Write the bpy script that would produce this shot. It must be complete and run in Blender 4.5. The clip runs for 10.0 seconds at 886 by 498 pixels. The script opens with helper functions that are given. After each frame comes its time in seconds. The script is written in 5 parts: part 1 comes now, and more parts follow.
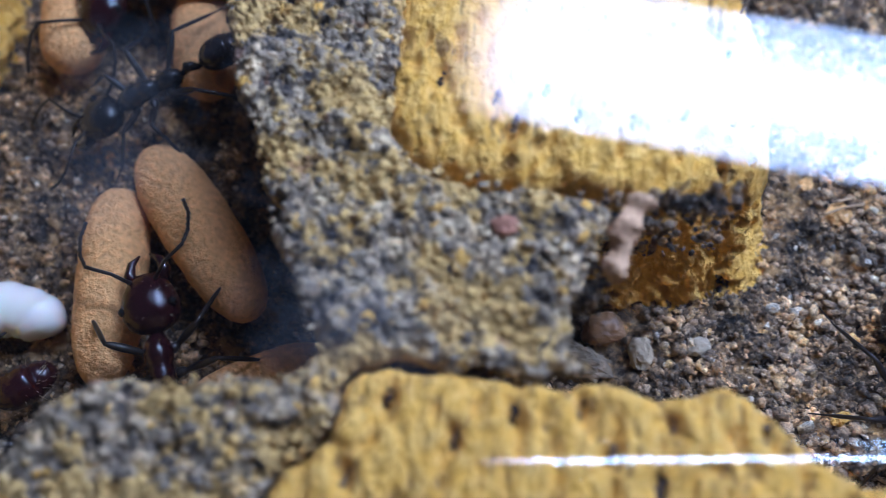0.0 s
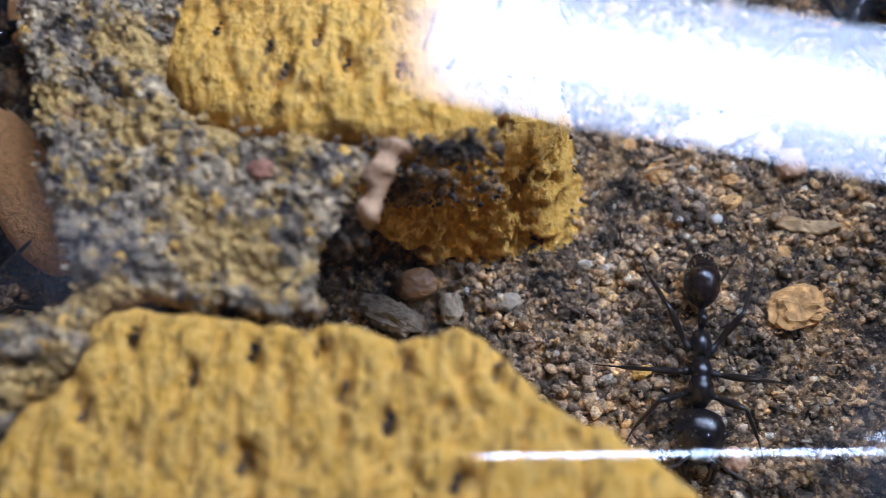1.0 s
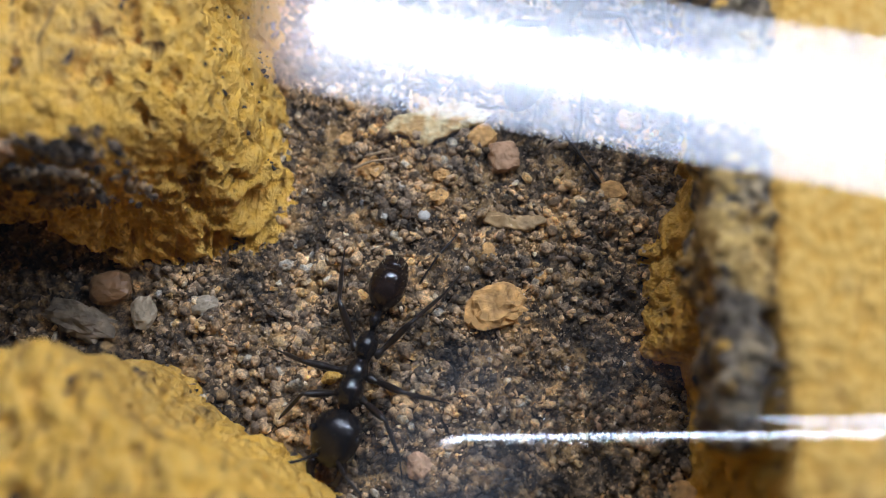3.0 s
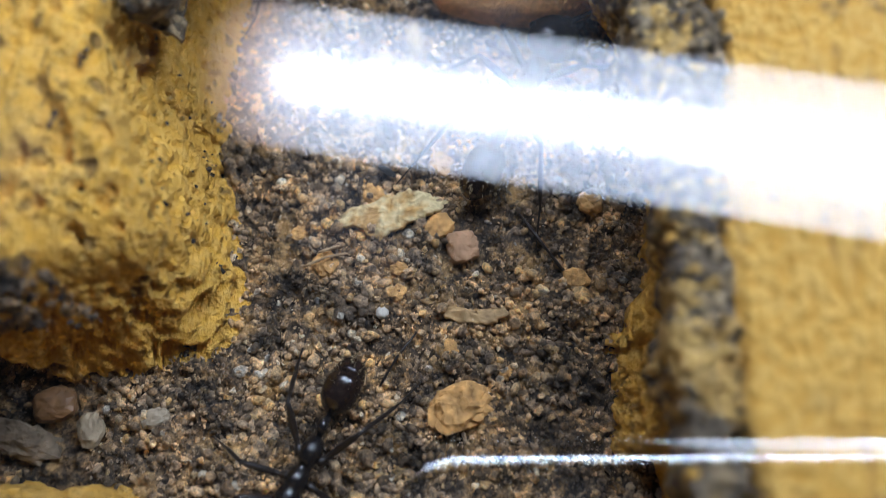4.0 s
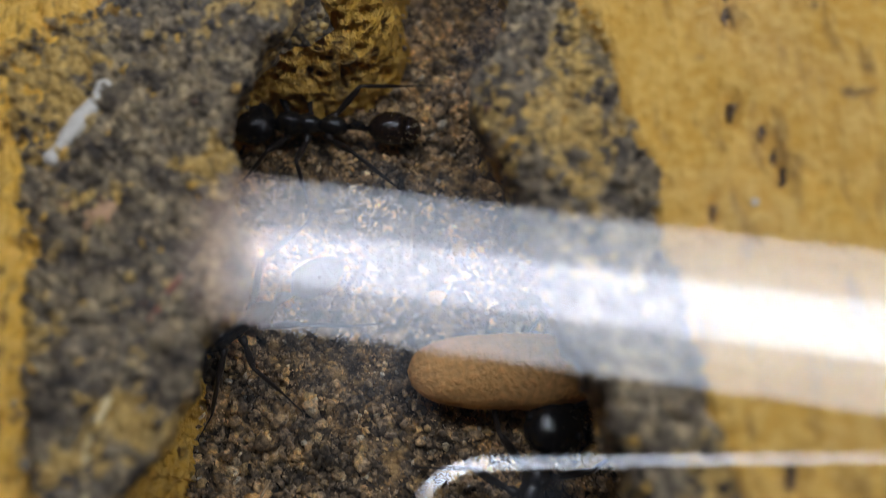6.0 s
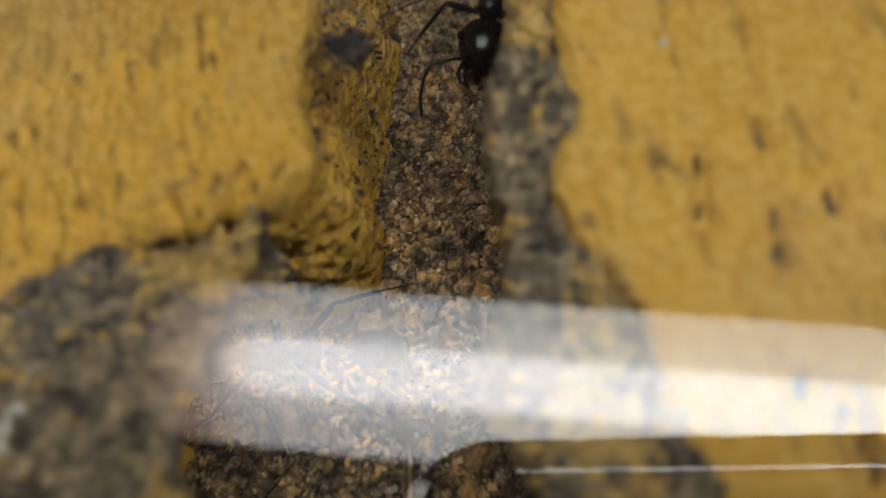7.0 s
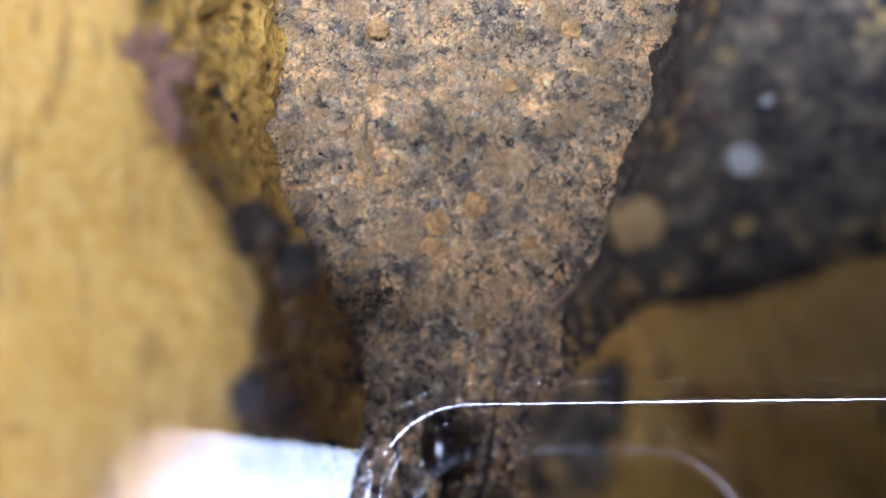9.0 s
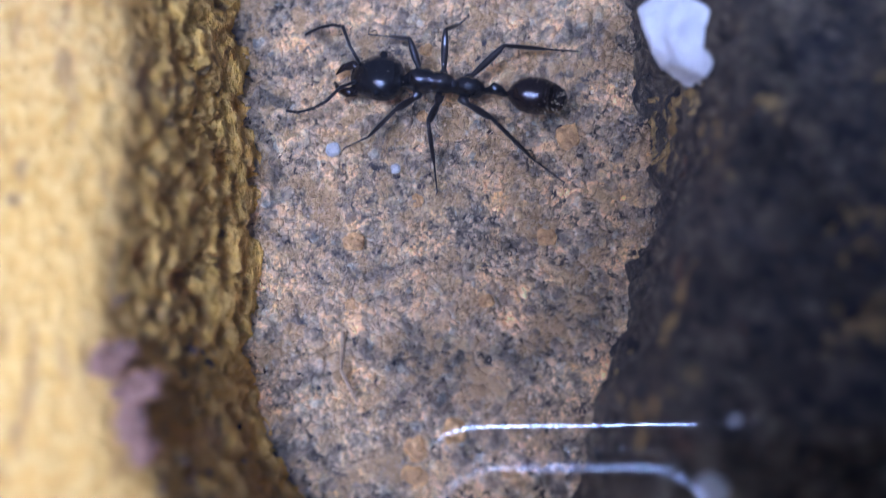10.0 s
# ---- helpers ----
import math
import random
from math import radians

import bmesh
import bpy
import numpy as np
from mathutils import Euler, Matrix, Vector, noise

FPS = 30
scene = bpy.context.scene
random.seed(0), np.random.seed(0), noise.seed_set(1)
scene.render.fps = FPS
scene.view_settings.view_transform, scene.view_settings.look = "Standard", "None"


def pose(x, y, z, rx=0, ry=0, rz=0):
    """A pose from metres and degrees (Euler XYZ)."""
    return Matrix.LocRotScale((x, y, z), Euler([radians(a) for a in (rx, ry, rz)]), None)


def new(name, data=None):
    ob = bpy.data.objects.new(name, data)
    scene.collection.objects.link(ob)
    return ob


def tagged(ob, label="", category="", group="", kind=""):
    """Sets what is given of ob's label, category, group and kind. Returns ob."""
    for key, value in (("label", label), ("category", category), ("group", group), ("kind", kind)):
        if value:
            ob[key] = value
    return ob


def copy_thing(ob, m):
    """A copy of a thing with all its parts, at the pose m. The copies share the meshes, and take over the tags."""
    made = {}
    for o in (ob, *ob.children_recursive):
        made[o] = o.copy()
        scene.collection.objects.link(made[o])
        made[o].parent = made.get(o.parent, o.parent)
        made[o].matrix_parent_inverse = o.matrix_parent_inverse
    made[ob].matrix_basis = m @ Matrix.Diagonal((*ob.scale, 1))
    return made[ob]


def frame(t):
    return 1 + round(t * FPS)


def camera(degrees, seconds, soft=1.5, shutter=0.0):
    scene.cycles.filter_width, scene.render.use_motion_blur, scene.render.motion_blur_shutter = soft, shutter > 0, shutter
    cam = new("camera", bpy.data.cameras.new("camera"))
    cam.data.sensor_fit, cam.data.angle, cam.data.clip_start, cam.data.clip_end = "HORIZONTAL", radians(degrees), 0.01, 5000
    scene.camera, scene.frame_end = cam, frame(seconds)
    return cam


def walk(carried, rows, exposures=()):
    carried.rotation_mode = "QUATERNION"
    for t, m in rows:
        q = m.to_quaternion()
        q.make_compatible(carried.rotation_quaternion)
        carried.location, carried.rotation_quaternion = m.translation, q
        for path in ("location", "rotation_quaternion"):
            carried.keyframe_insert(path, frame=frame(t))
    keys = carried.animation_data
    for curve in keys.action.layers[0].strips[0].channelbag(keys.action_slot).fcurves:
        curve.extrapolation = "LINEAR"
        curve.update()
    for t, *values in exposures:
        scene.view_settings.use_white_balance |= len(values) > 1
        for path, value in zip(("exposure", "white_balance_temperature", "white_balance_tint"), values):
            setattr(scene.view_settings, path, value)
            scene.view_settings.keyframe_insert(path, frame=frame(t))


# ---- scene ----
cam = camera(54.7, 10.0, soft=0.7, shutter=0.2)
cam.data.dof.use_dof = True
cam.data.dof.focus_distance = 0.082
cam.data.dof.aperture_fstop = 14.5

# seconds, x, y, z in metres, turns in degrees: the camera glides over the nest, looking down and a little ahead
PATH = [
    (0.0, 0.02624, 0.01, 0.08652, 19.1, 2.75, 6.52),
    (0.5, 0.03679, 0.00891, 0.08787, 18.89, 3.02, 6.7),
    (1.0, 0.04644, 0.0081, 0.08504, 18.89, 3.22, 6.92),
    (1.5, 0.0558, 0.00862, 0.08342, 18.66, 3.41, 6.93),
    (2.0, 0.06342, 0.00927, 0.08211, 18.35, 3.22, 6.8),
    (2.5, 0.07028, 0.01074, 0.08128, 18.08, 2.96, 6.6),
    (2.7, 0.07282, 0.01181, 0.08084, 18.09, 2.9, 6.53),
    (3.8, 0.07579, 0.01849, 0.08091, 19.11, 1.66, 3.2),
    (4.0, 0.0759, 0.02103, 0.08018, 19.55, 2.03, 3.03),
    (4.5, 0.0756, 0.0301, 0.07926, 19.97, 2.09, 1.74),
    (5.0, 0.07713, 0.04108, 0.08013, 19.98, 2.66, 0.84),
    (5.5, 0.07963, 0.04946, 0.08165, 20.83, 4.13, 0.93),
    (5.7, 0.07845, 0.05349, 0.08201, 20.36, 3.5, 0.21),
    (6.8, 0.07508, 0.07905, 0.07837, 20.13, 4.32, -6.84),
    (7.0, 0.07667, 0.08415, 0.07662, 20.02, 4.18, -6.98),
    (7.5, 0.07913, 0.09952, 0.07506, 19.01, 3.6, -7.19),
    (8.0, 0.07668, 0.10783, 0.07174, 18.45, 3.36, -7.55),
    (8.5, 0.07536, 0.11537, 0.06937, 17.98, 3.16, -7.97),
    (9.0, 0.08101, 0.12389, 0.06877, 17.92, 2.78, -8.29),
    (9.5, 0.08281, 0.13103, 0.06868, 18.31, 3.08, -9.08),
    (10.0, 0.08606, 0.14087, 0.07433, 18.48, 3.33, -9.77),
]
PATH_ROWS = [(r[0], pose(*r[1:])) for r in PATH]
walk(cam, PATH_ROWS, exposures=[(0, 2.56, 4720, 24), (1.0, 2.41, 5270, 24), (2.0, 2.26, 5720, 22), (2.5, 2.26, 5870, 21), (4.0, 2.07, 5820, 17), (4.5, 2.02, 6070, 17), (5.0, 1.52, 6150, 18), (5.5, 1.27, 6100, 19), (7.0, 0.97, 7350, 15), (7.5, 1.25, 7400, 15), (8.0, 1.95, 6400, 16), (8.5, 2.48, 5600, 21), (9.0, 2.88, 5200, 27), (9.5, 3.18, 4700, 34), (10, 3.56, 4450, 36)])

MM = 0.001
GLASS_Z = 25.2

# ---- world and light ----
world = bpy.data.worlds.new("room")
scene.world = world
world.use_nodes = True
world.node_tree.nodes["Background"].inputs[0].default_value = (0.80, 0.88, 1.0, 1)
world.node_tree.nodes["Background"].inputs[1].default_value = 0.008


# ---- small maths ----
def hash01(ix, iy, iz, seed):
    with np.errstate(over="ignore"):
        h = (ix.astype(np.int64) * 374761393 + iy.astype(np.int64) * 668265263 + iz.astype(np.int64) * 2147483647 + seed * 974634511) & 0x7FFFFFFF
        h = ((h ^ (h >> 13)) * 1274126177) & 0x7FFFFFFF
        h = ((h ^ (h >> 16)) * 668265263) & 0x7FFFFFFF
        h = h ^ (h >> 15)
    return (h & 0xFFFFF) / float(0x100000)


def vnoise(p, seed=0):
    """Smooth value noise in -1..1 at rows of points."""
    i = np.floor(p).astype(np.int64)
    f = p - i
    f = f * f * (3 - 2 * f)
    total = 0.0
    for dx in (0, 1):
        for dy in (0, 1):
            for dz in (0, 1):
                w = (f[:, 0] if dx else 1 - f[:, 0]) * (f[:, 1] if dy else 1 - f[:, 1]) * (f[:, 2] if dz else 1 - f[:, 2])
                total = total + w * hash01(i[:, 0] + dx, i[:, 1] + dy, i[:, 2] + dz, seed)
    return total * 2 - 1


def fbm(p, octaves=4, seed=0):
    total, a = 0.0, 0.5
    for k in range(octaves):
        total = total + a * vnoise(p, seed + k)
        p, a = p * 2.03 + 7.7, a * 0.5
    return total


def cells(p, seed=0, keep=1.0):
    """Distance to the nearest scattered seed point, in cells; only a share of the cells holds one."""
    i = np.floor(p).astype(np.int64)
    best = np.full(len(p), 9.0)
    for dx in (-1, 0, 1):
        for dy in (-1, 0, 1):
            for dz in (-1, 0, 1):
                c = i + (dx, dy, dz)
                q = np.stack([hash01(c[:, 0], c[:, 1], c[:, 2], seed + n) for n in range(3)], 1)
                d = np.linalg.norm(c + q - p, axis=1)
                d = np.where(hash01(c[:, 0], c[:, 1], c[:, 2], seed + 5) < keep, d, 9.0)
                best = np.minimum(best, d)
    return best


def smooth_loop(points, rounds=2):
    p = np.array(points, float)
    for _ in range(rounds):
        q = np.roll(p, -1, 0)
        p = np.stack([0.75 * p + 0.25 * q, 0.25 * p + 0.75 * q], 1).reshape(-1, 2)
    return p


def dense_loop(points, step):
    p = np.array(points, float)
    out = []
    for a, b in zip(p, np.roll(p, -1, 0)):
        n = max(1, int(np.linalg.norm(b - a) / step))
        out += [a + (b - a) * k / n for k in range(n)]
    return np.array(out)


def inside(loop, x, y):
    hit = np.zeros(x.shape, bool)
    for (x0, y0), (x1, y1) in zip(loop, np.roll(loop, -1, 0)):
        if y0 == y1:
            continue
        cross = ((y0 > y) != (y1 > y)) & (x < (x1 - x0) * (y - y0) / (y1 - y0) + x0)
        hit ^= cross
    return hit


def nearest_on(loop, pts):
    best, place = np.full(len(pts), 1e9), pts.copy()
    for a, b in zip(loop, np.roll(loop, -1, 0)):
        ab = b - a
        s = np.clip(((pts - a) @ ab) / max(ab @ ab, 1e-9), 0, 1)
        q = a + s[:, None] * ab
        d = np.linalg.norm(pts - q, axis=1)
        m = d < best
        best[m], place[m] = d[m], q[m]
    return best, place


# ---- materials ----
def mat(name, rough=0.7, metal=0.0):
    m = bpy.data.materials.new(name)
    m.use_nodes = True
    b = m.node_tree.nodes["Principled BSDF"]
    b.inputs["Roughness"].default_value, b.inputs["Metallic"].default_value = rough, metal
    return m, m.node_tree.nodes, m.node_tree.links, b


def noise_node(nodes, links, scale, detail=4.0, coords=None, rough=0.6, stretch=None):
    n = nodes.new("ShaderNodeTexNoise")
    n.inputs["Scale"].default_value, n.inputs["Detail"].default_value, n.inputs["Roughness"].default_value = scale, detail, rough
    if coords is None:
        coords = nodes.new("ShaderNodeTexCoord").outputs["Object"]
    if stretch:
        mp = nodes.new("ShaderNodeMapping")
        mp.inputs["Scale"].default_value = stretch
        links.new(coords, mp.inputs[0])
        coords = mp.outputs[0]
    links.new(coords, n.inputs["Vector"])
    return n.outputs["Fac"]


def ramp(nodes, links, fac, stops):
    r = nodes.new("ShaderNodeValToRGB")
    while len(r.color_ramp.elements) < len(stops):
        r.color_ramp.elements.new(0.5)
    for e, (at, col) in zip(r.color_ramp.elements, stops):
        e.position, e.color = at, (*col, 1)
    links.new(fac, r.inputs[0])
    return r.outputs[0]


def mix(nodes, links, fac, a, b, kind="MIX"):
    m = nodes.new("ShaderNodeMix")
    m.data_type, m.blend_type = "RGBA", kind
    for sock, v in ((m.inputs[0], fac), (m.inputs[6], a), (m.inputs[7], b)):
        if isinstance(v, (int, float)):
            sock.default_value = v
        elif isinstance(v, tuple):
            sock.default_value = (*v, 1)
        else:
            links.new(v, sock)
    return m.outputs[2]


def bump(nodes, links, bsdf, height, dist, strength=1.0):
    b = nodes.new("ShaderNodeBump")
    b.inputs["Distance"].default_value, b.inputs["Strength"].default_value = dist, strength
    links.new(height, b.inputs["Height"])
    links.new(b.outputs[0], bsdf.inputs["Normal"])


def plaster_material(name, streaks, pores, dirt=0.0, stretch=(1.4, 0.5, 1.0), scale=800, open_at=0.0, tone=1.0):
    """Yellow plaster: a grainy skin with short cracks, open pores and lodged dirt."""
    m, n, l, b = mat(name, 0.75)
    big = noise_node(n, l, 60, 3)
    fine = noise_node(n, l, 1100, 5)
    streak = noise_node(n, l, scale, 4, stretch=stretch)
    base = ramp(n, l, big, [(0.3, (0.66 * tone, 0.355 * tone, 0.040)), (0.7, (0.81 * tone, 0.455 * tone, 0.064))])
    base = mix(n, l, ramp(n, l, fine, [(0.4, (0, 0, 0)), (0.75, (0.6, 0.6, 0.6))]), base, (0.88, 0.615, 0.20))
    base = mix(n, l, ramp(n, l, streak, [(0.34, (streaks, streaks, streaks)), (0.44, (0, 0, 0))]), base, (0.17, 0.085, 0.02))
    spots = noise_node(n, l, 190, 3)
    base = mix(n, l, ramp(n, l, spots, [(0.66, (0, 0, 0)), (0.74, (0.8, 0.8, 0.8))]), base, (0.12, 0.072, 0.035))
    # open pores, coloured dark inside, denser in some places
    where = noise_node(n, l, 75, 2)
    holes = None
    for scale2, edge, lo, share in ((300, 0.22, 0.45, 1.0), (520, 0.24, 0.42, 0.55), (1000, 0.22, 0.47, 0.3)):
        v = n.new("ShaderNodeTexVoronoi")
        v.inputs["Scale"].default_value = scale2
        warp = n.new("ShaderNodeTexNoise")
        warp.inputs["Scale"].default_value, warp.inputs["Detail"].default_value = 900, 3
        at = n.new("ShaderNodeTexCoord").outputs["Object"]
        l.new(at, warp.inputs["Vector"])
        shift = n.new("ShaderNodeVectorMath")
        shift.operation = "MULTIPLY_ADD"
        l.new(warp.outputs["Color"], shift.inputs[0])
        shift.inputs[1].default_value = (0.0008, 0.0008, 0.0008)
        l.new(at, shift.inputs[2])
        l.new(shift.outputs[0], v.inputs["Vector"])
        mask = ramp(n, l, v.outputs["Distance"], [(edge - 0.08, (1, 1, 1)), (edge + 0.03, (0, 0, 0))])
        mask = mix(n, l, 1.0, mask, ramp(n, l, where, [(lo - open_at, (0, 0, 0)), (lo + 0.1 - open_at, (pores * share,) * 3)]), "MULTIPLY")
        holes = mask if holes is None else mix(n, l, 1.0, holes, mask, "LIGHTEN")
    base = mix(n, l, holes, base, (0.12, 0.066, 0.022))
    if dirt:
        # smeared earth with soft ragged outlines; on shaded faces it paints the shade too
        smear, mottle = noise_node(n, l, 150, 5, rough=0.68), noise_node(n, l, 700, 4)
        earth = ramp(n, l, mottle, [(0.35, (0.035, 0.028, 0.022)), (0.65, (0.17, 0.115, 0.06))])
        base = mix(n, l, ramp(n, l, smear, [(0.62 - 0.3 * dirt, (0, 0, 0)), (0.72 - 0.2 * dirt, (0.95, 0.95, 0.95))]), base, earth)
    l.new(base, b.inputs["Base Color"])
    h = mix(n, l, 0.45, streak, fine)
    h = mix(n, l, holes, h, (0, 0, 0))
    bump(n, l, b, h, 0.0021, 1.0)
    return m


def crumb_cells(n, l, scale):
    """Ragged little cells: a random value for each, and the distance from its middle."""
    v, at, warp, shift = n.new("ShaderNodeTexVoronoi"), n.new("ShaderNodeTexCoord"), n.new("ShaderNodeTexNoise"), n.new("ShaderNodeVectorMath")
    v.inputs["Scale"].default_value = scale
    warp.inputs["Scale"].default_value, warp.inputs["Detail"].default_value = scale * 1.6, 3
    shift.operation = "MULTIPLY_ADD"
    shift.inputs[1].default_value = (0.7 / scale,) * 3
    l.new(at.outputs["Object"], warp.inputs["Vector"])
    l.new(warp.outputs["Color"], shift.inputs[0]); l.new(at.outputs["Object"], shift.inputs[2])
    l.new(shift.outputs[0], v.inputs["Vector"])
    one = n.new("ShaderNodeSeparateColor")
    l.new(v.outputs["Color"], one.inputs[0])
    return one.outputs[0], v.outputs["Distance"]


SOIL_TINTS = [(0.0, (0.05, 0.042, 0.035)), (0.13, (0.12, 0.097, 0.074)), (0.32, (0.29, 0.225, 0.148)), (0.55, (0.45, 0.355, 0.235)),
              (0.76, (0.58, 0.46, 0.30)), (0.92, (0.70, 0.48, 0.21)), (0.985, (0.72, 0.68, 0.60))]


def soil_material(name, tan, humus=0.17, ochre_share=0.6, even=0.0, ochre_at=0.58, clods_share=0.4, speck=0.85):
    """Crumbly soil; its colour changes from clod to clod."""
    m, n, l, b = mat(name, 0.48)
    g = n.new("ShaderNodeNewGeometry")
    r = ramp(n, l, g.outputs["Random Per Island"], [(a, tuple(min(0.85, tan * (c * (1 - even) + w * even)) for c, w in zip(col, (0.425, 0.325, 0.185)))) for a, col in SOIL_TINTS])
    fine = noise_node(n, l, 2600, 4, rough=0.7)
    clump = noise_node(n, l, 520, 3, rough=0.6)
    patch = noise_node(n, l, 150, 4, rough=0.65)
    r = mix(n, l, speck, r, ramp(n, l, fine, [(0.34, (0.22, 0.21, 0.21)), (0.52, (0.95, 0.92, 0.9)), (0.68, (1.4, 1.32, 1.25))]), "MULTIPLY")
    r = mix(n, l, 0.9, r, ramp(n, l, clump, [(0.36, (0.34, 0.34, 0.38)), (0.50, (0.95, 0.93, 0.92)), (0.64, (1.45, 1.28, 1.02))]), "MULTIPLY")
    r = mix(n, l, 0.9, r, ramp(n, l, patch, [(0.38, (humus, humus, humus)), (0.48, (1.0, 0.97, 0.94)), (0.66, (1.4, 1.25, 1.0))]), "MULTIPLY")
    # whole clods differ in tone
    pick, _ = crumb_cells(n, l, 720)
    r = mix(n, l, clods_share, r, ramp(n, l, pick, [(0.0, (0.30, 0.30, 0.35)), (0.45, (0.85, 0.84, 0.86)), (0.8, (1.35, 1.2, 0.98)), (1.0, (1.75, 1.5, 1.1))]), "MULTIPLY")
    ochre = mix(n, l, 0.15, noise_node(n, l, 260, 5, rough=0.68), pick)
    r = mix(n, l, ramp(n, l, ochre, [(ochre_at, (0, 0, 0)), (ochre_at + 0.09, (ochre_share, ochre_share, ochre_share))]), r, mix(n, l, fine, (0.20, 0.12, 0.05), (0.78, 0.50, 0.20)))
    l.new(r, b.inputs["Base Color"])
    bump(n, l, b, fine, 0.0004, 1.0)
    return m


def soil_bed_material(name, tones, humus):
    """Fine brown earth between the crumbs, with ochre dust and black humus patches."""
    m, n, l, b = mat(name, 0.9)
    patch = noise_node(n, l, 150, 4, rough=0.65)
    mid = noise_node(n, l, 800, 4, rough=0.65)
    fine = noise_node(n, l, 2400, 4, rough=0.7)
    base = ramp(n, l, mid, tones)
    pick, _ = crumb_cells(n, l, 720)
    base = mix(n, l, 0.7, base, ramp(n, l, pick, [(0.0, (0.30, 0.30, 0.35)), (0.45, (0.85, 0.84, 0.86)), (0.8, (1.35, 1.2, 0.98)), (1.0, (1.75, 1.5, 1.1))]), "MULTIPLY")
    base = mix(n, l, 0.75, base, ramp(n, l, fine, [(0.36, (0.15, 0.14, 0.14)), (0.52, (0.95, 0.92, 0.9)), (0.68, (1.4, 1.32, 1.25))]), "MULTIPLY")
    base = mix(n, l, 0.9, base, ramp(n, l, patch, [(0.38, (humus, humus, humus)), (0.48, (1.0, 0.97, 0.94)), (0.66, (1.4, 1.25, 1.0))]), "MULTIPLY")
    ochre = noise_node(n, l, 260, 4, rough=0.6)
    base = mix(n, l, ramp(n, l, ochre, [(0.55, (0, 0, 0)), (0.65, (0.85, 0.85, 0.85))]), base, mix(n, l, fine, (0.20, 0.12, 0.05), (0.78, 0.50, 0.20)))
    l.new(base, b.inputs["Base Color"])
    bump(n, l, b, mix(n, l, 0.5, mid, fine), 0.0006, 0.9)
    return m


def dirt_material(name, yellow, light, blotch=240, gaps=0.6, soft=0.04):
    """Packed dirt with crumbs of yellow plaster pressed into it."""
    m, n, l, b = mat(name, 0.85)
    pick, far = crumb_cells(n, l, 1150)
    big = noise_node(n, l, blotch, 3, rough=0.5)
    mid = noise_node(n, l, 480, 5, rough=0.62)
    fine = noise_node(n, l, 1900, 4)
    # darkest stop deepened to read as crevice shade
    base = ramp(n, l, mid, [(0.35, (0.035 * light, 0.028 * light, 0.023 * light)), (0.48, (0.19 * light, 0.150 * light, 0.095 * light)), (0.66, (0.33 * light, 0.262 * light, 0.150 * light))])
    base = mix(n, l, 0.85, base, ramp(n, l, pick, [(0.0, (0.35, 0.35, 0.38)), (0.5, (0.95, 0.93, 0.92)), (1.0, (1.7, 1.6, 1.45))]), "MULTIPLY")
    where = mix(n, l, 0.13, big, pick)
    crumb = ramp(n, l, where, [(0.60 - yellow, (0, 0, 0)), (0.60 + soft - yellow, (0.92, 0.92, 0.92))])
    base = mix(n, l, crumb, base, mix(n, l, mid, (0.55, 0.34, 0.09), (0.74, 0.50, 0.15)))
    rust = noise_node(n, l, 260, 3, stretch=(1.0, 1.0, 1.7))
    base = mix(n, l, ramp(n, l, rust, [(0.66, (0, 0, 0)), (0.72, (0.7, 0.7, 0.7))]), base, (0.28, 0.13, 0.06))
    base = mix(n, l, 0.6, base, ramp(n, l, fine, [(0.3, (0.45, 0.45, 0.45)), (0.7, (1.25, 1.25, 1.25))]), "MULTIPLY")
    # gaps between the crumbs painted dark, shade put into the colour
    base = mix(n, l, ramp(n, l, far, [(0.55, (0, 0, 0)), (0.90, (gaps, gaps, gaps))]), base, (0.05, 0.04, 0.033))
    l.new(base, b.inputs["Base Color"])
    bump(n, l, b, mix(n, l, 0.5, mix(n, l, 0.5, mid, fine), ramp(n, l, far, [(0.1, (1, 1, 1)), (0.7, (0, 0, 0))])), 0.0011, 0.9)
    return m


def plain(name, col, rough=0.5, var=0.25, scale=600, bumpd=0.0, coat=0.0, sss=0.0):
    m, n, l, b = mat(name, rough)
    f = noise_node(n, l, scale, 4)
    l.new(ramp(n, l, f, [(0.3, tuple(c * (1 - var) for c in col)), (0.7, tuple(min(1, c * (1 + var)) for c in col))]), b.inputs["Base Color"])
    b.inputs["Coat Weight"].default_value = coat
    if sss:
        b.inputs["Subsurface Weight"].default_value = sss
        b.inputs["Subsurface Radius"].default_value = (0.002, 0.001, 0.0006)
    if bumpd:
        bump(n, l, b, f, bumpd, 0.8)
    return m


def two_tone(name, a, c, scale):
    """A matt husk of one colour stained with another."""
    m, n, l, b = mat(name, 0.75)
    f, g = noise_node(n, l, scale, 4), noise_node(n, l, scale * 5, 4)
    base = mix(n, l, ramp(n, l, f, [(0.46, (0, 0, 0)), (0.60, (1, 1, 1))]), a, c)
    base = mix(n, l, 0.7, base, ramp(n, l, g, [(0.35, (0.55, 0.53, 0.5)), (0.65, (1.1, 1.1, 1.1))]), "MULTIPLY")
    l.new(base, b.inputs["Base Color"])
    bump(n, l, b, g, 0.0004, 0.9)
    return m


def glow(name, col, strength):
    m = bpy.data.materials.new(name)
    m.use_nodes = True
    n, l = m.node_tree.nodes, m.node_tree.links
    n.clear()
    e, o = n.new("ShaderNodeEmission"), n.new("ShaderNodeOutputMaterial")
    e.inputs[0].default_value, e.inputs[1].default_value = (*col, 1), strength
    l.new(e.outputs[0], o.inputs[0])
    return m


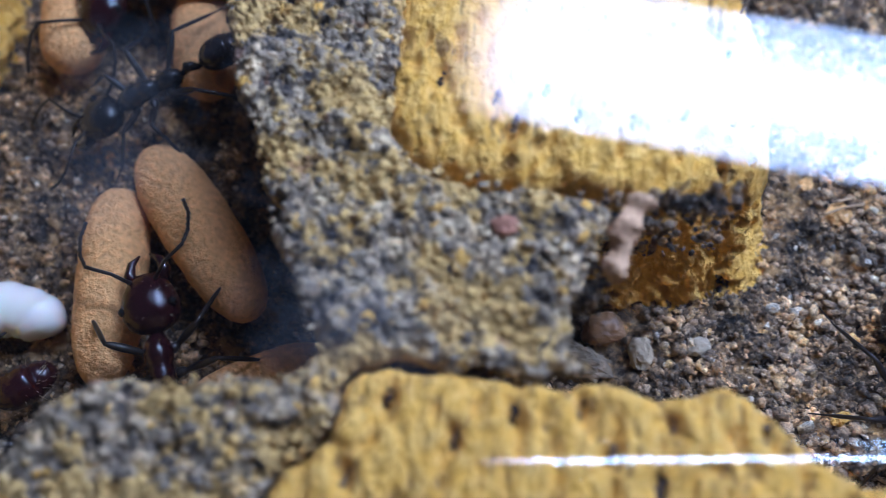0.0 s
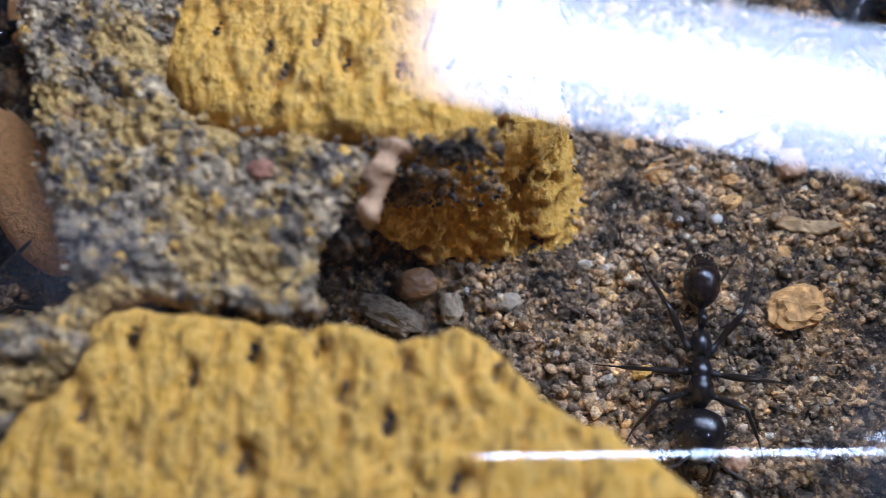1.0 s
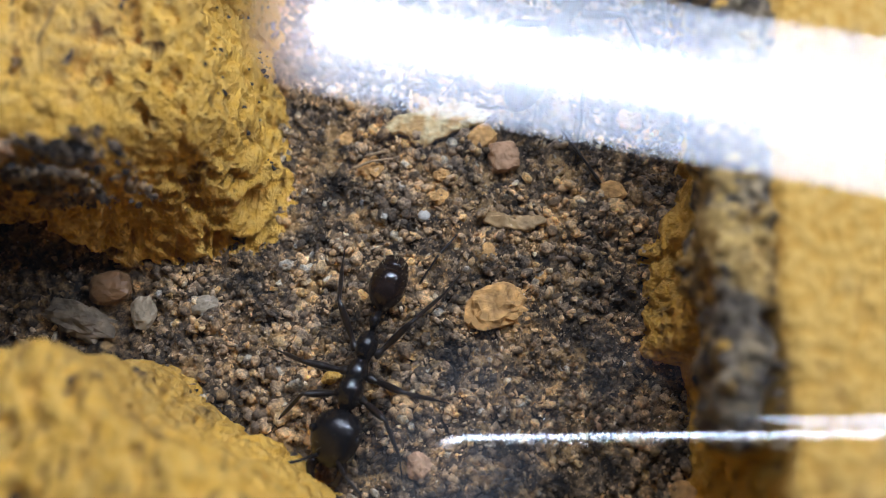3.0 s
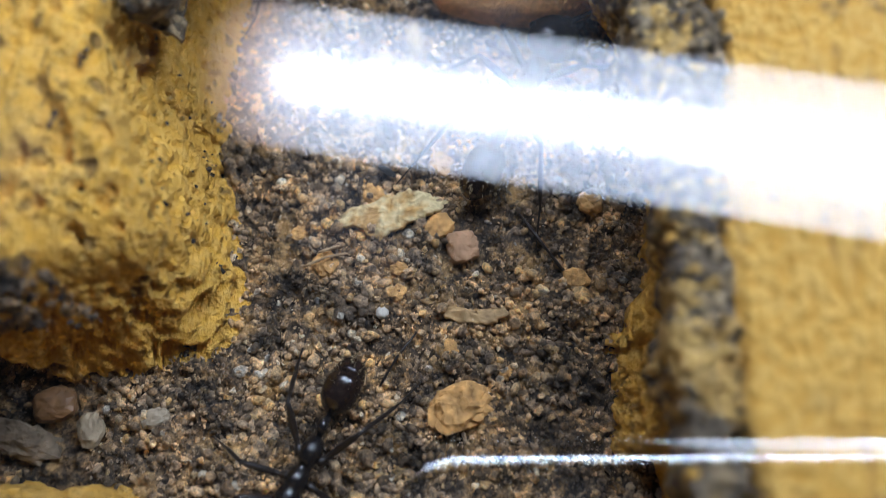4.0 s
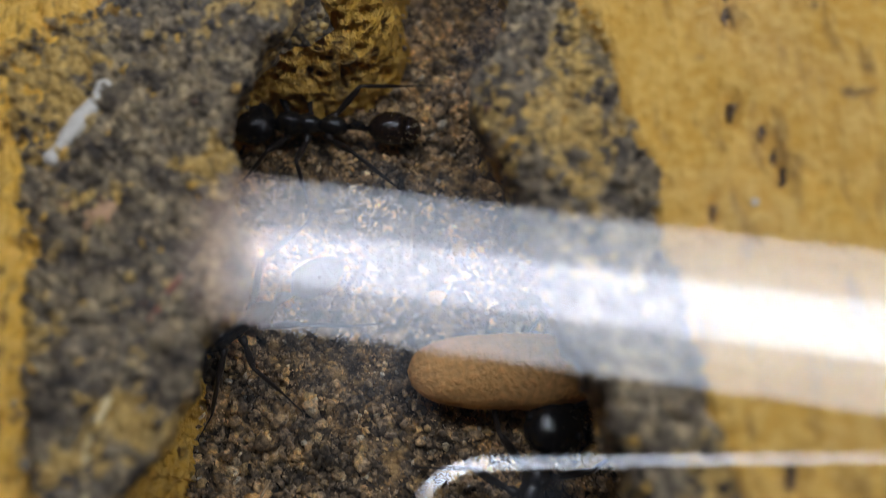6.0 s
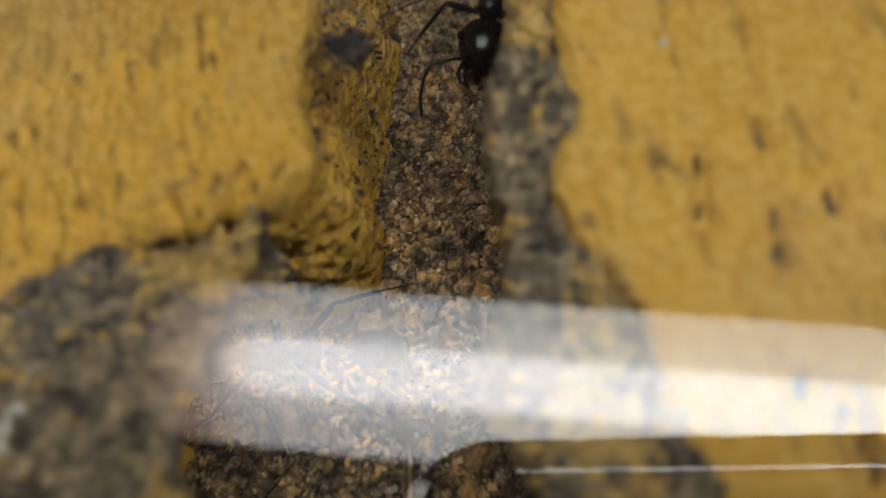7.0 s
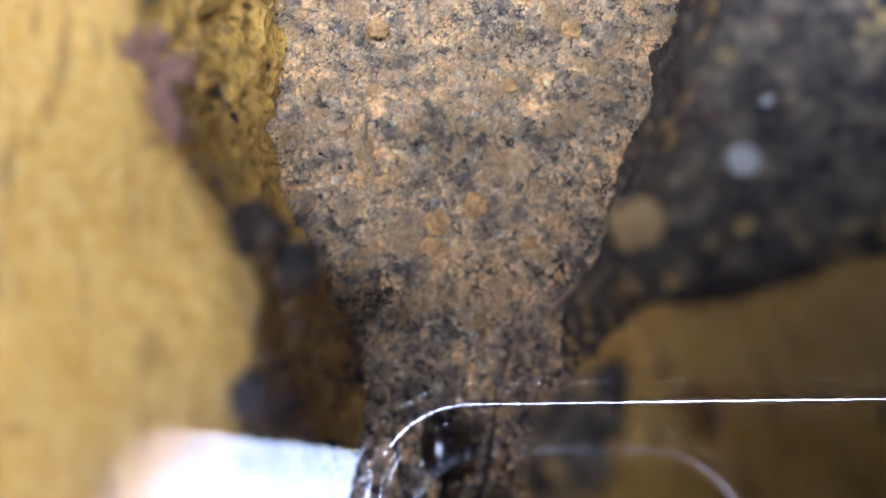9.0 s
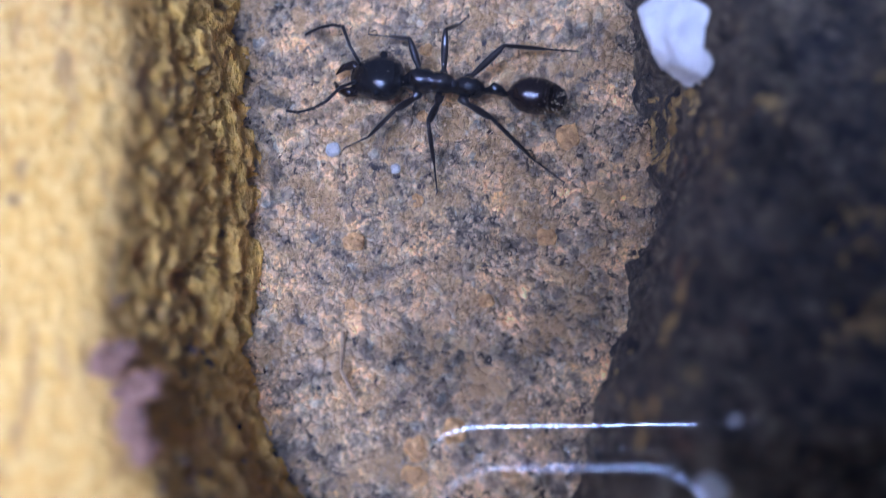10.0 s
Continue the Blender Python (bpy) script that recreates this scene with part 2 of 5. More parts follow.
def glass_material():
    """Clear sheet: sees through, with a mirror share that grows towards grazing, and faint smears."""
    m = bpy.data.materials.new("cover_glass")
    m.use_nodes = True
    n, l = m.node_tree.nodes, m.node_tree.links
    n.clear()
    t, g, w = n.new("ShaderNodeBsdfTransparent"), n.new("ShaderNodeBsdfGlossy"), n.new("ShaderNodeLayerWeight")
    d, smear, o = n.new("ShaderNodeBsdfDiffuse"), n.new("ShaderNodeMixShader"), n.new("ShaderNodeOutputMaterial")
    mx, power, share = n.new("ShaderNodeMixShader"), n.new("ShaderNodeMath"), n.new("ShaderNodeMath")
    t.inputs[0].default_value = (0.985, 0.99, 0.985, 1)
    g.inputs["Roughness"].default_value = 0.0
    w.inputs["Blend"].default_value = 0.5
    power.operation, power.inputs[1].default_value = "POWER", 5.0
    share.operation = "MULTIPLY_ADD"
    share.inputs[1].default_value, share.inputs[2].default_value = 0.93, 0.060
    d.inputs[0].default_value = (0.75, 0.82, 0.9, 1)
    haze = noise_node(n, l, 48, 5, rough=0.62)
    k = ramp(n, l, haze, [(0.53, (0, 0, 0)), (0.78, (0.055, 0.055, 0.055))])
    l.new(k, smear.inputs[0]); l.new(t.outputs[0], smear.inputs[1]); l.new(d.outputs[0], smear.inputs[2])
    l.new(w.outputs["Facing"], power.inputs[0]); l.new(power.outputs[0], share.inputs[0])
    l.new(share.outputs[0], mx.inputs[0]); l.new(smear.outputs[0], mx.inputs[1]); l.new(g.outputs[0], mx.inputs[2])
    l.new(mx.outputs[0], o.inputs[0])
    return m


def case_material():
    """Clear hard plastic."""
    m, n, l, b = mat("clear_case_plastic", 0.02)
    b.inputs["Base Color"].default_value = (0.97, 0.985, 0.99, 1)
    b.inputs["Transmission Weight"].default_value, b.inputs["IOR"].default_value = 1.0, 1.49
    return m


def clear_material(name):
    m = bpy.data.materials.new(name)
    m.use_nodes = True
    n, l = m.node_tree.nodes, m.node_tree.links
    n.clear()
    t, o = n.new("ShaderNodeBsdfTransparent"), n.new("ShaderNodeOutputMaterial")
    l.new(t.outputs[0], o.inputs[0])
    return m


# tone puts light into the colour: west plaster brighter, smooth east plaster darker
M_PLASTER = plaster_material("yellow_plaster", 0.8, 0.0, tone=1.1)
M_PLASTER_SMOOTH = plaster_material("smooth_yellow_plaster", 0.5, 0.0, 0.0, (1.5, 0.36, 1.0), 420, tone=0.9)
M_POROUS = plaster_material("porous_yellow_plaster", 0.05, 0.75, open_at=-0.02, tone=1.16)
# earth smears that also put shade into the colour of unlit walls
M_EARTH_SHADE = plaster_material("earth_and_shade_plaster", 0.5, 0.7, 0.22)
M_SOIL = soil_material("soil_grains", 1.4, 0.24, 0.6, 0.2, 0.56)
# finer soil, with light painted in for the dim north floor
M_SOIL_LIT = soil_material("fine_lit_soil", 1.9, 0.5, 0.9, 0.75, 0.52, 0.5, 0.45)
# bed toned darker than its grains, so the gaps between them look shaded
M_SOIL_BASE = soil_bed_material("soil_bed", [(0.36, (0.03, 0.024, 0.019)), (0.48, (0.13, 0.098, 0.062)), (0.60, (0.34, 0.25, 0.14)), (0.72, (0.60, 0.40, 0.18))], 0.17)
# matching bed, brightened in colour where little lamp light reaches
M_BED_LIT = soil_bed_material("lit_soil_bed", [(0.35, (0.07, 0.06, 0.055)), (0.46, (0.35, 0.285, 0.18)), (0.60, (0.65, 0.51, 0.28)), (0.72, (0.75, 0.54, 0.24))], 0.42)
M_DIRT = dirt_material("packed_dirt", 0.115, 2.1, 170, 0.4, 0.05)
M_DIRT_GREY = dirt_material("packed_grey_dirt", 0.065, 1.3, 140)
# dark dirt, lowered further so the mound carries the phone's shadow in its colour
M_DIRT_DARK = dirt_material("dark_shaded_dirt", 0.0, 0.65, 130)
M_CLOD = soil_material("dirt_clods", 0.45)
M_CRUMB = soil_material("plaster_and_dirt_crumbs", 0.75)
M_ANT = plain("black_chitin", (0.010, 0.009, 0.009), 0.17, 0.4, 2600, 0.00008)
M_ANT_RED = plain("dark_red_chitin", (0.018, 0.004, 0.005), 0.15, 0.4, 2200, 0.00008)
M_GASTER = plain("brown_black_chitin", (0.016, 0.010, 0.008), 0.14, 0.4, 2200, 0.00005)
M_LEG = plain("brown_black_leg", (0.016, 0.012, 0.010), 0.28, 0.4, 1500)
M_HAIR = plain("pale_bristle", (0.45, 0.36, 0.2), 0.4, 0.2, 900)
M_COCOON = plain("cocoon_silk", (0.80, 0.43, 0.145), 0.6, 0.25, 1700, 0.0009)
M_LARVA = plain("larva_skin", (0.82, 0.80, 0.72), 0.25, 0.06, 300, 0.0, 0.3, 0.4)
M_PALE = two_tone("pale_flake", (0.78, 0.65, 0.35), (0.62, 0.38, 0.13), 330)
M_HUSK = two_tone("dry_husk", (0.52, 0.42, 0.22), (0.36, 0.23, 0.10), 330)
M_WHITE = plain("white_crumb", (0.56, 0.53, 0.46), 0.6, 0.15, 600, 0.0002)
M_MOULD = plain("white_mould", (0.84, 0.82, 0.76), 0.8, 0.15, 500, 0.0004)
M_STONE = plain("tan_stone", (0.58, 0.33, 0.11), 0.8, 0.5, 900, 0.0005)
M_PINK = plain("pink_stone", (0.48, 0.29, 0.16), 0.75, 0.3, 700, 0.0004)
M_TWIG = plain("twig_bark", (0.38, 0.26, 0.14), 0.8, 0.4, 800, 0.0003)
M_GLASS, M_CLEAR = glass_material(), clear_material("clear_side")
M_CASE = case_material()
M_PHONE = plain("black_phone_glass", (0.012, 0.012, 0.014), 0.5, 0.1, 100)
M_LAMP_BODY = plain("lamp_plastic", (0.6, 0.6, 0.6), 0.4, 0.05, 100)
M_TABLE = plain("table_wood", (0.25, 0.17, 0.1), 0.6, 0.3, 30)


# ---- mesh builders (all lengths in mm) ----
def mesh_object(name, verts, faces, material, parent=None, label="", smooth=True):
    me = bpy.data.meshes.new(name)
    me.from_pydata([tuple(v) for v in np.asarray(verts, float) * MM], [], [tuple(int(i) for i in f) for f in faces])
    me.materials.append(material)
    if smooth:
        me.polygons.foreach_set("use_smooth", [True] * len(me.polygons))
    me.update()
    ob = new(name, me)
    if parent:
        ob.parent = parent
    return tagged(ob, label=label)


def slab(name, outline, z_top, z_bot, cell, material, top, side, rough_edge=0.4, seed=0, shoulder=(1.6, 0.9), wall_material=None, porous_below=-99, darkened=None, smoother=0, spot=None, hang=None):
    """A carved block or dirt crust: a fine grid inside the outline, with walls drawn down from its rim.
    top(points) gives the height to add; side(points, depth) how far the wall stands out."""
    loop = dense_loop(smooth_loop(outline), 0.7)
    d = np.roll(loop, -1, 0) - np.roll(loop, 1, 0)
    nrm = np.stack([d[:, 1], -d[:, 0]], 1) / np.maximum(np.linalg.norm(d, axis=1), 1e-6)[:, None]
    area = 0.5 * np.sum(loop[:, 0] * np.roll(loop[:, 1], -1) - np.roll(loop[:, 0], -1) * loop[:, 1])
    nrm *= 1 if area > 0 else -1
    l3 = np.c_[loop, np.zeros(len(loop))]
    loop = loop + nrm * (rough_edge * (fbm(l3 * 0.45, 3, seed) * 1.6 + 0.5 * vnoise(l3 * 1.6, seed + 9)))[:, None]
    lo, hi = loop.min(0), loop.max(0)
    nx, ny = int((hi[0] - lo[0]) / cell) + 3, int((hi[1] - lo[1]) / cell) + 3
    gx, gy = np.meshgrid(lo[0] - cell + cell * np.arange(nx), lo[1] - cell + cell * np.arange(ny), indexing="ij")
    cin = inside(loop, (gx + cell / 2)[:-1, :-1], (gy + cell / 2)[:-1, :-1])
    # drop cells that touch only by a corner
    for _ in range(2):
        pad = np.pad(cin, 1).astype(int)
        near = pad[:-2, 1:-1] + pad[2:, 1:-1] + pad[1:-1, :-2] + pad[1:-1, 2:]
        cin &= near >= 2
    vid = -np.ones((nx, ny), int)
    used = np.zeros((nx, ny), int)
    for dx in (0, 1):
        for dy in (0, 1):
            used[dx:nx - 1 + dx, dy:ny - 1 + dy] += cin
    vid[used > 0] = np.arange((used > 0).sum())
    xy = np.stack([gx[used > 0], gy[used > 0]], 1)
    rim = (used > 0) & (used < 4)
    rim_ids = vid[rim]
    dist = np.full(len(xy), 99.0)
    _, on = nearest_on(loop, xy[rim_ids])
    xy[rim_ids] = on
    dist[rim_ids] = 0.0
    # distance from the rim, for the rounded shoulder
    ring = rim.copy()
    for k in range(int(shoulder[0] / cell) + 1):
        p = np.pad(ring, 1)
        ring = (p[:-2, 1:-1] | p[2:, 1:-1] | p[1:-1, :-2] | p[1:-1, 2:] | ring) & (used > 0)
    near_ids = vid[ring & ~rim]
    dist[near_ids], _ = nearest_on(loop, xy[near_ids])
    ci, cj = np.nonzero(cin)
    faces = np.stack([vid[ci, cj], vid[ci + 1, cj], vid[ci + 1, cj + 1], vid[ci, cj + 1]], 1)
    p3 = np.c_[xy, np.full(len(xy), z_top)]
    rounding = shoulder[1] * (1 - np.sqrt(1 - (1 - np.clip(dist / shoulder[0], 0, 1)) ** 2))
    p3[:, 2] += top(p3) - rounding
    p3[:, 2] = np.minimum(p3[:, 2], GLASS_Z - 0.15)
    # walls
    e = np.concatenate([faces[:, [0, 1]], faces[:, [1, 2]], faces[:, [2, 3]], faces[:, [3, 0]]])
    key = np.sort(e, 1)
    key = key[:, 0] * (len(xy) + 1) + key[:, 1]
    _, first, count = np.unique(key, return_index=True, return_counts=True)
    edge = e[first[count == 1]]
    out = np.zeros((len(xy), 2))
    for a, b in edge:
        t = xy[b] - xy[a]
        n2 = np.array([t[1], -t[0]])
        n2 /= max(np.linalg.norm(n2), 1e-6)
        out[a] += n2
        out[b] += n2
    ids = np.unique(edge)
    # smooth the outward way along the rim
    for _ in range(10):
        out /= np.maximum(np.linalg.norm(out, axis=1), 1e-6)[:, None]
        both = out.copy()
        np.add.at(both, edge[:, 0], out[edge[:, 1]])
        np.add.at(both, edge[:, 1], out[edge[:, 0]])
        out = both
    o = out[ids]
    o /= np.maximum(np.linalg.norm(o, axis=1), 1e-6)[:, None]
    steps = max(6, int((z_top - z_bot) / min(cell, 0.45)))
    col = -np.ones(len(xy), int)
    col[ids] = np.arange(len(ids))
    rows_v, base = [], len(p3)
    for k in range(1, steps + 1):
        s = k / steps
        low = z_bot if hang is None else hang(xy[ids])
        z = p3[ids, 2] + (low - p3[ids, 2]) * s
        q = np.c_[xy[ids], z]
        w = side(q, s)
        q[:, :2] += o * w[:, None]
        rows_v.append(q)
    verts = np.concatenate([p3] + rows_v)
    wall = []
    for k in range(steps):
        for a, b in edge:
            ta, tb = (a, b) if k == 0 else (base + (k - 1) * len(ids) + col[a], base + (k - 1) * len(ids) + col[b])
            ba, bb = base + k * len(ids) + col[a], base + k * len(ids) + col[b]
            wall.append((tb, ta, ba, bb))
    ob = mesh_object(name, verts, faces.tolist() + wall, material)
    if wall_material:
        ob.data.materials.append(wall_material)
        at_rim = ((dist[faces].min(1) < shoulder[0] * 0.55) & (xy[faces[:, 0], 1] < porous_below)).astype(int)
        if spot:
            at_rim |= np.hypot(xy[faces[:, 0], 0] - spot[0], xy[faces[:, 0], 1] - spot[1]) + 1.5 * vnoise(p3[faces[:, 0]] * 0.6, 5) < spot[2]
        index = np.r_[at_rim, np.ones(len(wall), int)]
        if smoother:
            ob.data.materials.append(M_EARTH_SHADE)
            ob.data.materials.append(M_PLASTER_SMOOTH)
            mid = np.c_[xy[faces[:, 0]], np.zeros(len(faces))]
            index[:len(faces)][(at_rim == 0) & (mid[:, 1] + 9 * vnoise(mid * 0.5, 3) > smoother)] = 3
        if darkened:
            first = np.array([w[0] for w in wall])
            index[len(faces):][darkened(verts[first])] = 2
        ob.data.polygons.foreach_set("material_index", index.astype(np.int32))
    return ob


CRUMB_V = np.array([(x, y, z) for x in (-1, 1) for y in (-1, 1) for z in (-1, 1)], float) * 0.72
CRUMB_F = np.array([(0, 1, 3), (0, 3, 2), (4, 6, 7), (4, 7, 5), (0, 4, 5), (0, 5, 1), (2, 3, 7), (2, 7, 6), (0, 2, 6), (0, 6, 4), (1, 5, 7), (1, 7, 3)])


def turned(n, rng):
    """Random turns, one matrix a crumb."""
    q = rng.normal(size=(n, 4))
    q /= np.linalg.norm(q, axis=1)[:, None]
    w, x, y, z = q.T
    return np.stack([1 - 2 * (y * y + z * z), 2 * (x * y - w * z), 2 * (x * z + w * y), 2 * (x * y + w * z), 1 - 2 * (x * x + z * z), 2 * (y * z - w * x),
                     2 * (x * z - w * y), 2 * (y * z + w * x), 1 - 2 * (x * x + y * y)], 1).reshape(n, 3, 3)


def fast_mesh(name, verts, polys, material):
    """A mesh from arrays of points (mm) and faces with equal numbers of corners."""
    me = bpy.data.meshes.new(name)
    verts, polys = (np.asarray(verts) * MM).astype(np.float32), np.asarray(polys, np.int32)
    me.vertices.add(len(verts)); me.loops.add(polys.size); me.polygons.add(len(polys))
    me.vertices.foreach_set("co", verts.ravel())
    me.loops.foreach_set("vertex_index", polys.ravel())
    me.polygons.foreach_set("loop_start", np.arange(0, polys.size, polys.shape[1], dtype=np.int32))
    me.update(calc_edges=True)
    me.materials.append(material)
    return me


G = (1 + 5 ** 0.5) / 2
PEBBLE_V = np.array([(-1, G, 0), (1, G, 0), (-1, -G, 0), (1, -G, 0), (0, -1, G), (0, 1, G), (0, -1, -G), (0, 1, -G), (G, 0, -1), (G, 0, 1), (-G, 0, -1), (-G, 0, 1)]) / 1.9
PEBBLE_F = np.array([(0, 11, 5), (0, 5, 1), (0, 1, 7), (0, 7, 10), (0, 10, 11), (1, 5, 9), (5, 11, 4), (11, 10, 2), (10, 7, 6), (7, 1, 8),
                     (3, 9, 4), (3, 4, 2), (3, 2, 6), (3, 6, 8), (3, 8, 9), (4, 9, 5), (2, 4, 11), (6, 2, 10), (8, 6, 7), (9, 8, 1)])


def crumb_points(centres, sizes, rng, flat, shape_v=CRUMB_V, shape_f=CRUMB_F, wild=(0.35, 1.3)):
    n, k = len(centres), len(shape_v)
    scale = sizes[:, None] * rng.uniform(0.45, 1.45, (n, 3)) * (1, 1, flat)
    shape = shape_v[None] * rng.uniform(wild[0], wild[1], (n, k, 3 if k == 8 else 1))
    pts = np.einsum("nij,nkj->nki", turned(n, rng), shape * scale[:, None, :]) + centres[:, None, :]
    return pts.reshape(-1, 3), (shape_f[None] + k * np.arange(n)[:, None, None]).reshape(-1, 3)


def grains(name, centres, sizes, material, rng, flat=0.7, label="", category=""):
    """Thousands of small crumbs in one mesh: angular bits, and rounder grains from 0.3 mm up."""
    big = sizes > 0.45
    v, f = crumb_points(centres[~big], sizes[~big], rng, flat)
    if big.any():
        v2, f2 = crumb_points(centres[big], sizes[big] * 0.85, rng, flat, PEBBLE_V, PEBBLE_F, (0.72, 1.2))
        f = np.concatenate([f, f2 + len(v)])
        v = np.concatenate([v, v2])
    me = fast_mesh(name, v, f, material)
    me.polygons.foreach_set("use_smooth", np.arange(len(f)) >= 12 * int((~big).sum()))
    return tagged(new(name, me), label=label, category=category, kind="stuff")


# ---- the carved plaster ----
def plaster_top(seed, depth=0.95):
    def top(p):
        groove = np.clip((-fbm(p * (1.15, 0.42, 0) + seed, 3, seed) - 0.10) / 0.16, 0, 1) * 0.75
        wrinkle = 0.16 * vnoise(p * (1.9, 1.0, 0), seed + 6)
        pit = np.clip(0.35 - cells(np.c_[p[:, :2] / 3.2, np.zeros(len(p))], seed + 3, 0.35), 0, 1) * 1.6
        calm = 1 - 0.7 * np.clip((p[:, 1] - 108) / 16, 0, 1)
        return 0.25 * fbm(p * 0.12, 2, seed + 1) - (groove - wrinkle) * depth * calm - pit * calm
    return top


EAST_PITS = [(97.7, 89.9), (98.3, 87.9), (98.7, 86.4), (93.2, 83.7), (106.8, 84.3), (95.7, 65.0), (96.9, 102.8), (96.5, 100.5), (95.7, 91.8), (100.7, 103.5), (92.9, 107.5), (92.3, 104.2), (45.6, 107.5), (55.9, 116.2), (93.5, 127.2), (93.3, 128.2), (97.3, 108.7), (107.6, 127.1), (69.9, 136.6), (49.9, 138.6)]


SOUTH_PITS = [(23.2, 17.1), (27.4, 19.2), (34.6, 17.1), (38.1, 15.3), (28.2, 11.4), (43.4, 11.6), (15.7, 13.5), (45.5, 19.8), (18.0, 19.5), (32.2, 20.2), (38.9, 19.6)]
WEST_PITS = [(23.6, 45.0), (30.5, 44.0), (25.4, 42.8), (27.7, 46.2), (18.9, 46.6), (39.2, 45.0), (35.0, 43.9), (42.5, 50.5), (43.8, 56.0)]


def pitted(p, h, pits, slant=0.0):
    """Sinks slender pits, longer than wide, into a top."""
    for n, (x, y) in enumerate(pits):
        r, t = 0.45 + 0.3 * ((n * 37) % 10) / 10, 0.3 * math.sin(n * 2.1) + slant
        u, v = (p[:, 0] - x) + t * (p[:, 1] - y), (p[:, 1] - y) * 0.45
        h = h - 1.3 * np.clip(1.5 - np.sqrt(u * u + v * v) / r, 0, 1)
    return h


def east_top(p):
    return pitted(p, plaster_top(3, 0.3)(p), EAST_PITS)


def south_top(p):
    return pitted(p, plaster_top(2)(p), SOUTH_PITS, 0.2)


def plaster_side(flare, seed, pits=1.0, hollow=0.0):
    def side(p, s):
        # the hollow under the south edge, deepest beside the dirt ridge
        brow = 0.55 + 0.45 * np.clip((p[:, 0] - 30) / 9, 0, 1)
        cave = hollow * np.clip((s - brow) / 0.10, 0, 1) * (p[:, 1] < 42.5)
        south = np.clip((46 - p[:, 1]) / 5, 0, 1) * (p[:, 1] > 30)
        slope = 1.5 * np.clip((p[:, 1] - 44) / 6, 0, 1) * np.clip((100 - p[:, 1]) / 6, 0, 1) * hollow / 9
        w = flare * s ** 1.3 + slope * s + south * (2.4 * s ** 2.4 + 2.2 * np.clip((p[:, 0] - 38) / 5, 0, 1) * s ** 0.8) + 0.9 * fbm(p * 0.22, 3, seed) * min(1, 4 * s)
        d1, d2 = cells(p / (1.5, 1.5, 1.4), seed + 3, 0.8), cells(p / 3.6, seed + 8, 0.5)
        pit = (1.5 - 0.6 * slope) * np.clip((0.47 - d1) / 0.16, 0, 1) + 2.0 * np.clip((0.34 - d2) / 0.12, 0, 1)
        pit = pit + 1.6 * slope * np.clip((0.31 - cells(p / 2.4, seed + 19, 0.75)) / 0.08, 0, 1)
        foam = 1.3 * np.clip((0.50 - cells(p / 1.25, seed + 15, 0.95)) / 0.15, 0, 1) * np.clip((p[:, 0] - 33) / 6, 0, 1) * south * np.clip((s - 0.2) / 0.25, 0, 1)
        ripple = 0.8 * np.clip((p[:, 1] - 140) / 8, 0, 1) * (1 - 2 * np.abs(vnoise(p * (0.6, 0.35, 0.8), seed + 12)))
        return w - cave - foam + ripple * min(1, 4 * s) - pits * pit * min(1, 4 * s) + 0.2 * vnoise(p * 1.7, seed + 4)
    return side


BLOCK_WEST = [(14.2, 39.6), (20, 38.6), (27, 37.6), (36, 38), (44, 41), (49.3, 42.8), (48.0, 47), (45.0, 55), (44.0, 60), (44.4, 70), (45.0, 82), (45.4, 95), (47, 104),
              (52, 107.8), (60, 108.8), (66.6, 110.4), (66.2, 116), (67, 122), (68.4, 130), (71.0, 138.6), (67, 146), (63.6, 154), (64.5, 161), (66, 170), (66.5, 185), (67, 215), (20, 215), (-25, 215), (-25, 70), (10, 69), (14, 58)]
BLOCK_SOUTH = [(-4, -25), (4, 3), (10, 11.5), (14, 15.6), (14.4, 19.8), (16.4, 21.6), (24, 21.6), (31, 21.3), (33.6, 22.6), (38.4, 21.5), (43.4, 22.8), (46.2, 20.7), (50.6, 17.1), (55, 16.4),
               (58.6, 14.0), (62, 10.5), (65, 0), (67, -25)]
BLOCK_EAST = [(95, -25), (94, 10), (93.5, 28), (92.3, 43), (92.6, 54), (93.4, 57.5), (92.5, 63), (90.4, 71), (89.9, 79), (88.4, 82), (89.6, 85.8), (87.2, 92.5), (87.2, 97), (86.2, 100.8), (84.0, 102.4),
              (82.8, 105.4), (83.4, 110.2), (85.6, 111.5), (84.8, 115.5), (85.2, 122), (87.4, 126), (89.9, 130), (90.3, 134), (95.5, 133.4), (100.7, 134.4), (107, 135), (130, 137), (150, 138), (150, -25)]

def west_darkened(p):
    """Where the west block is darkened: earth in the north gallery, earth and painted shade under the ridge, painted
    shade on the south-facing step.
    """
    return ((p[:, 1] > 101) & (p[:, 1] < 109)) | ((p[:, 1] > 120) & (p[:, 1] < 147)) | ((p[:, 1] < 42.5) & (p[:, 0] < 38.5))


def west_top(p):
    """The top of the west block, worn down towards its free corner."""
    worn = np.clip(1 - np.hypot(p[:, 0] - 51, p[:, 1] - 38.5) / 17, 0, 1)
    pores = np.clip((0.44 - cells(np.c_[p[:, :2] / 1.7, np.zeros(len(p))], 77, 0.6)) / 0.14, 0, 1)
    return pitted(p, plaster_top(1)(p), WEST_PITS) - 13.0 * worn ** 1.25 - 1.3 * pores * np.clip(3 * worn, 0, 1)


block_west = slab("plaster_block", BLOCK_WEST, 24.0, -2.0, 0.3, M_PLASTER, west_top, plaster_side(3.0, 11, 1.0, 9.0), seed=1, shoulder=(5.0, 2.8), wall_material=M_POROUS, porous_below=64, spot=(51, 38.5, 14), darkened=west_darkened, smoother=118)
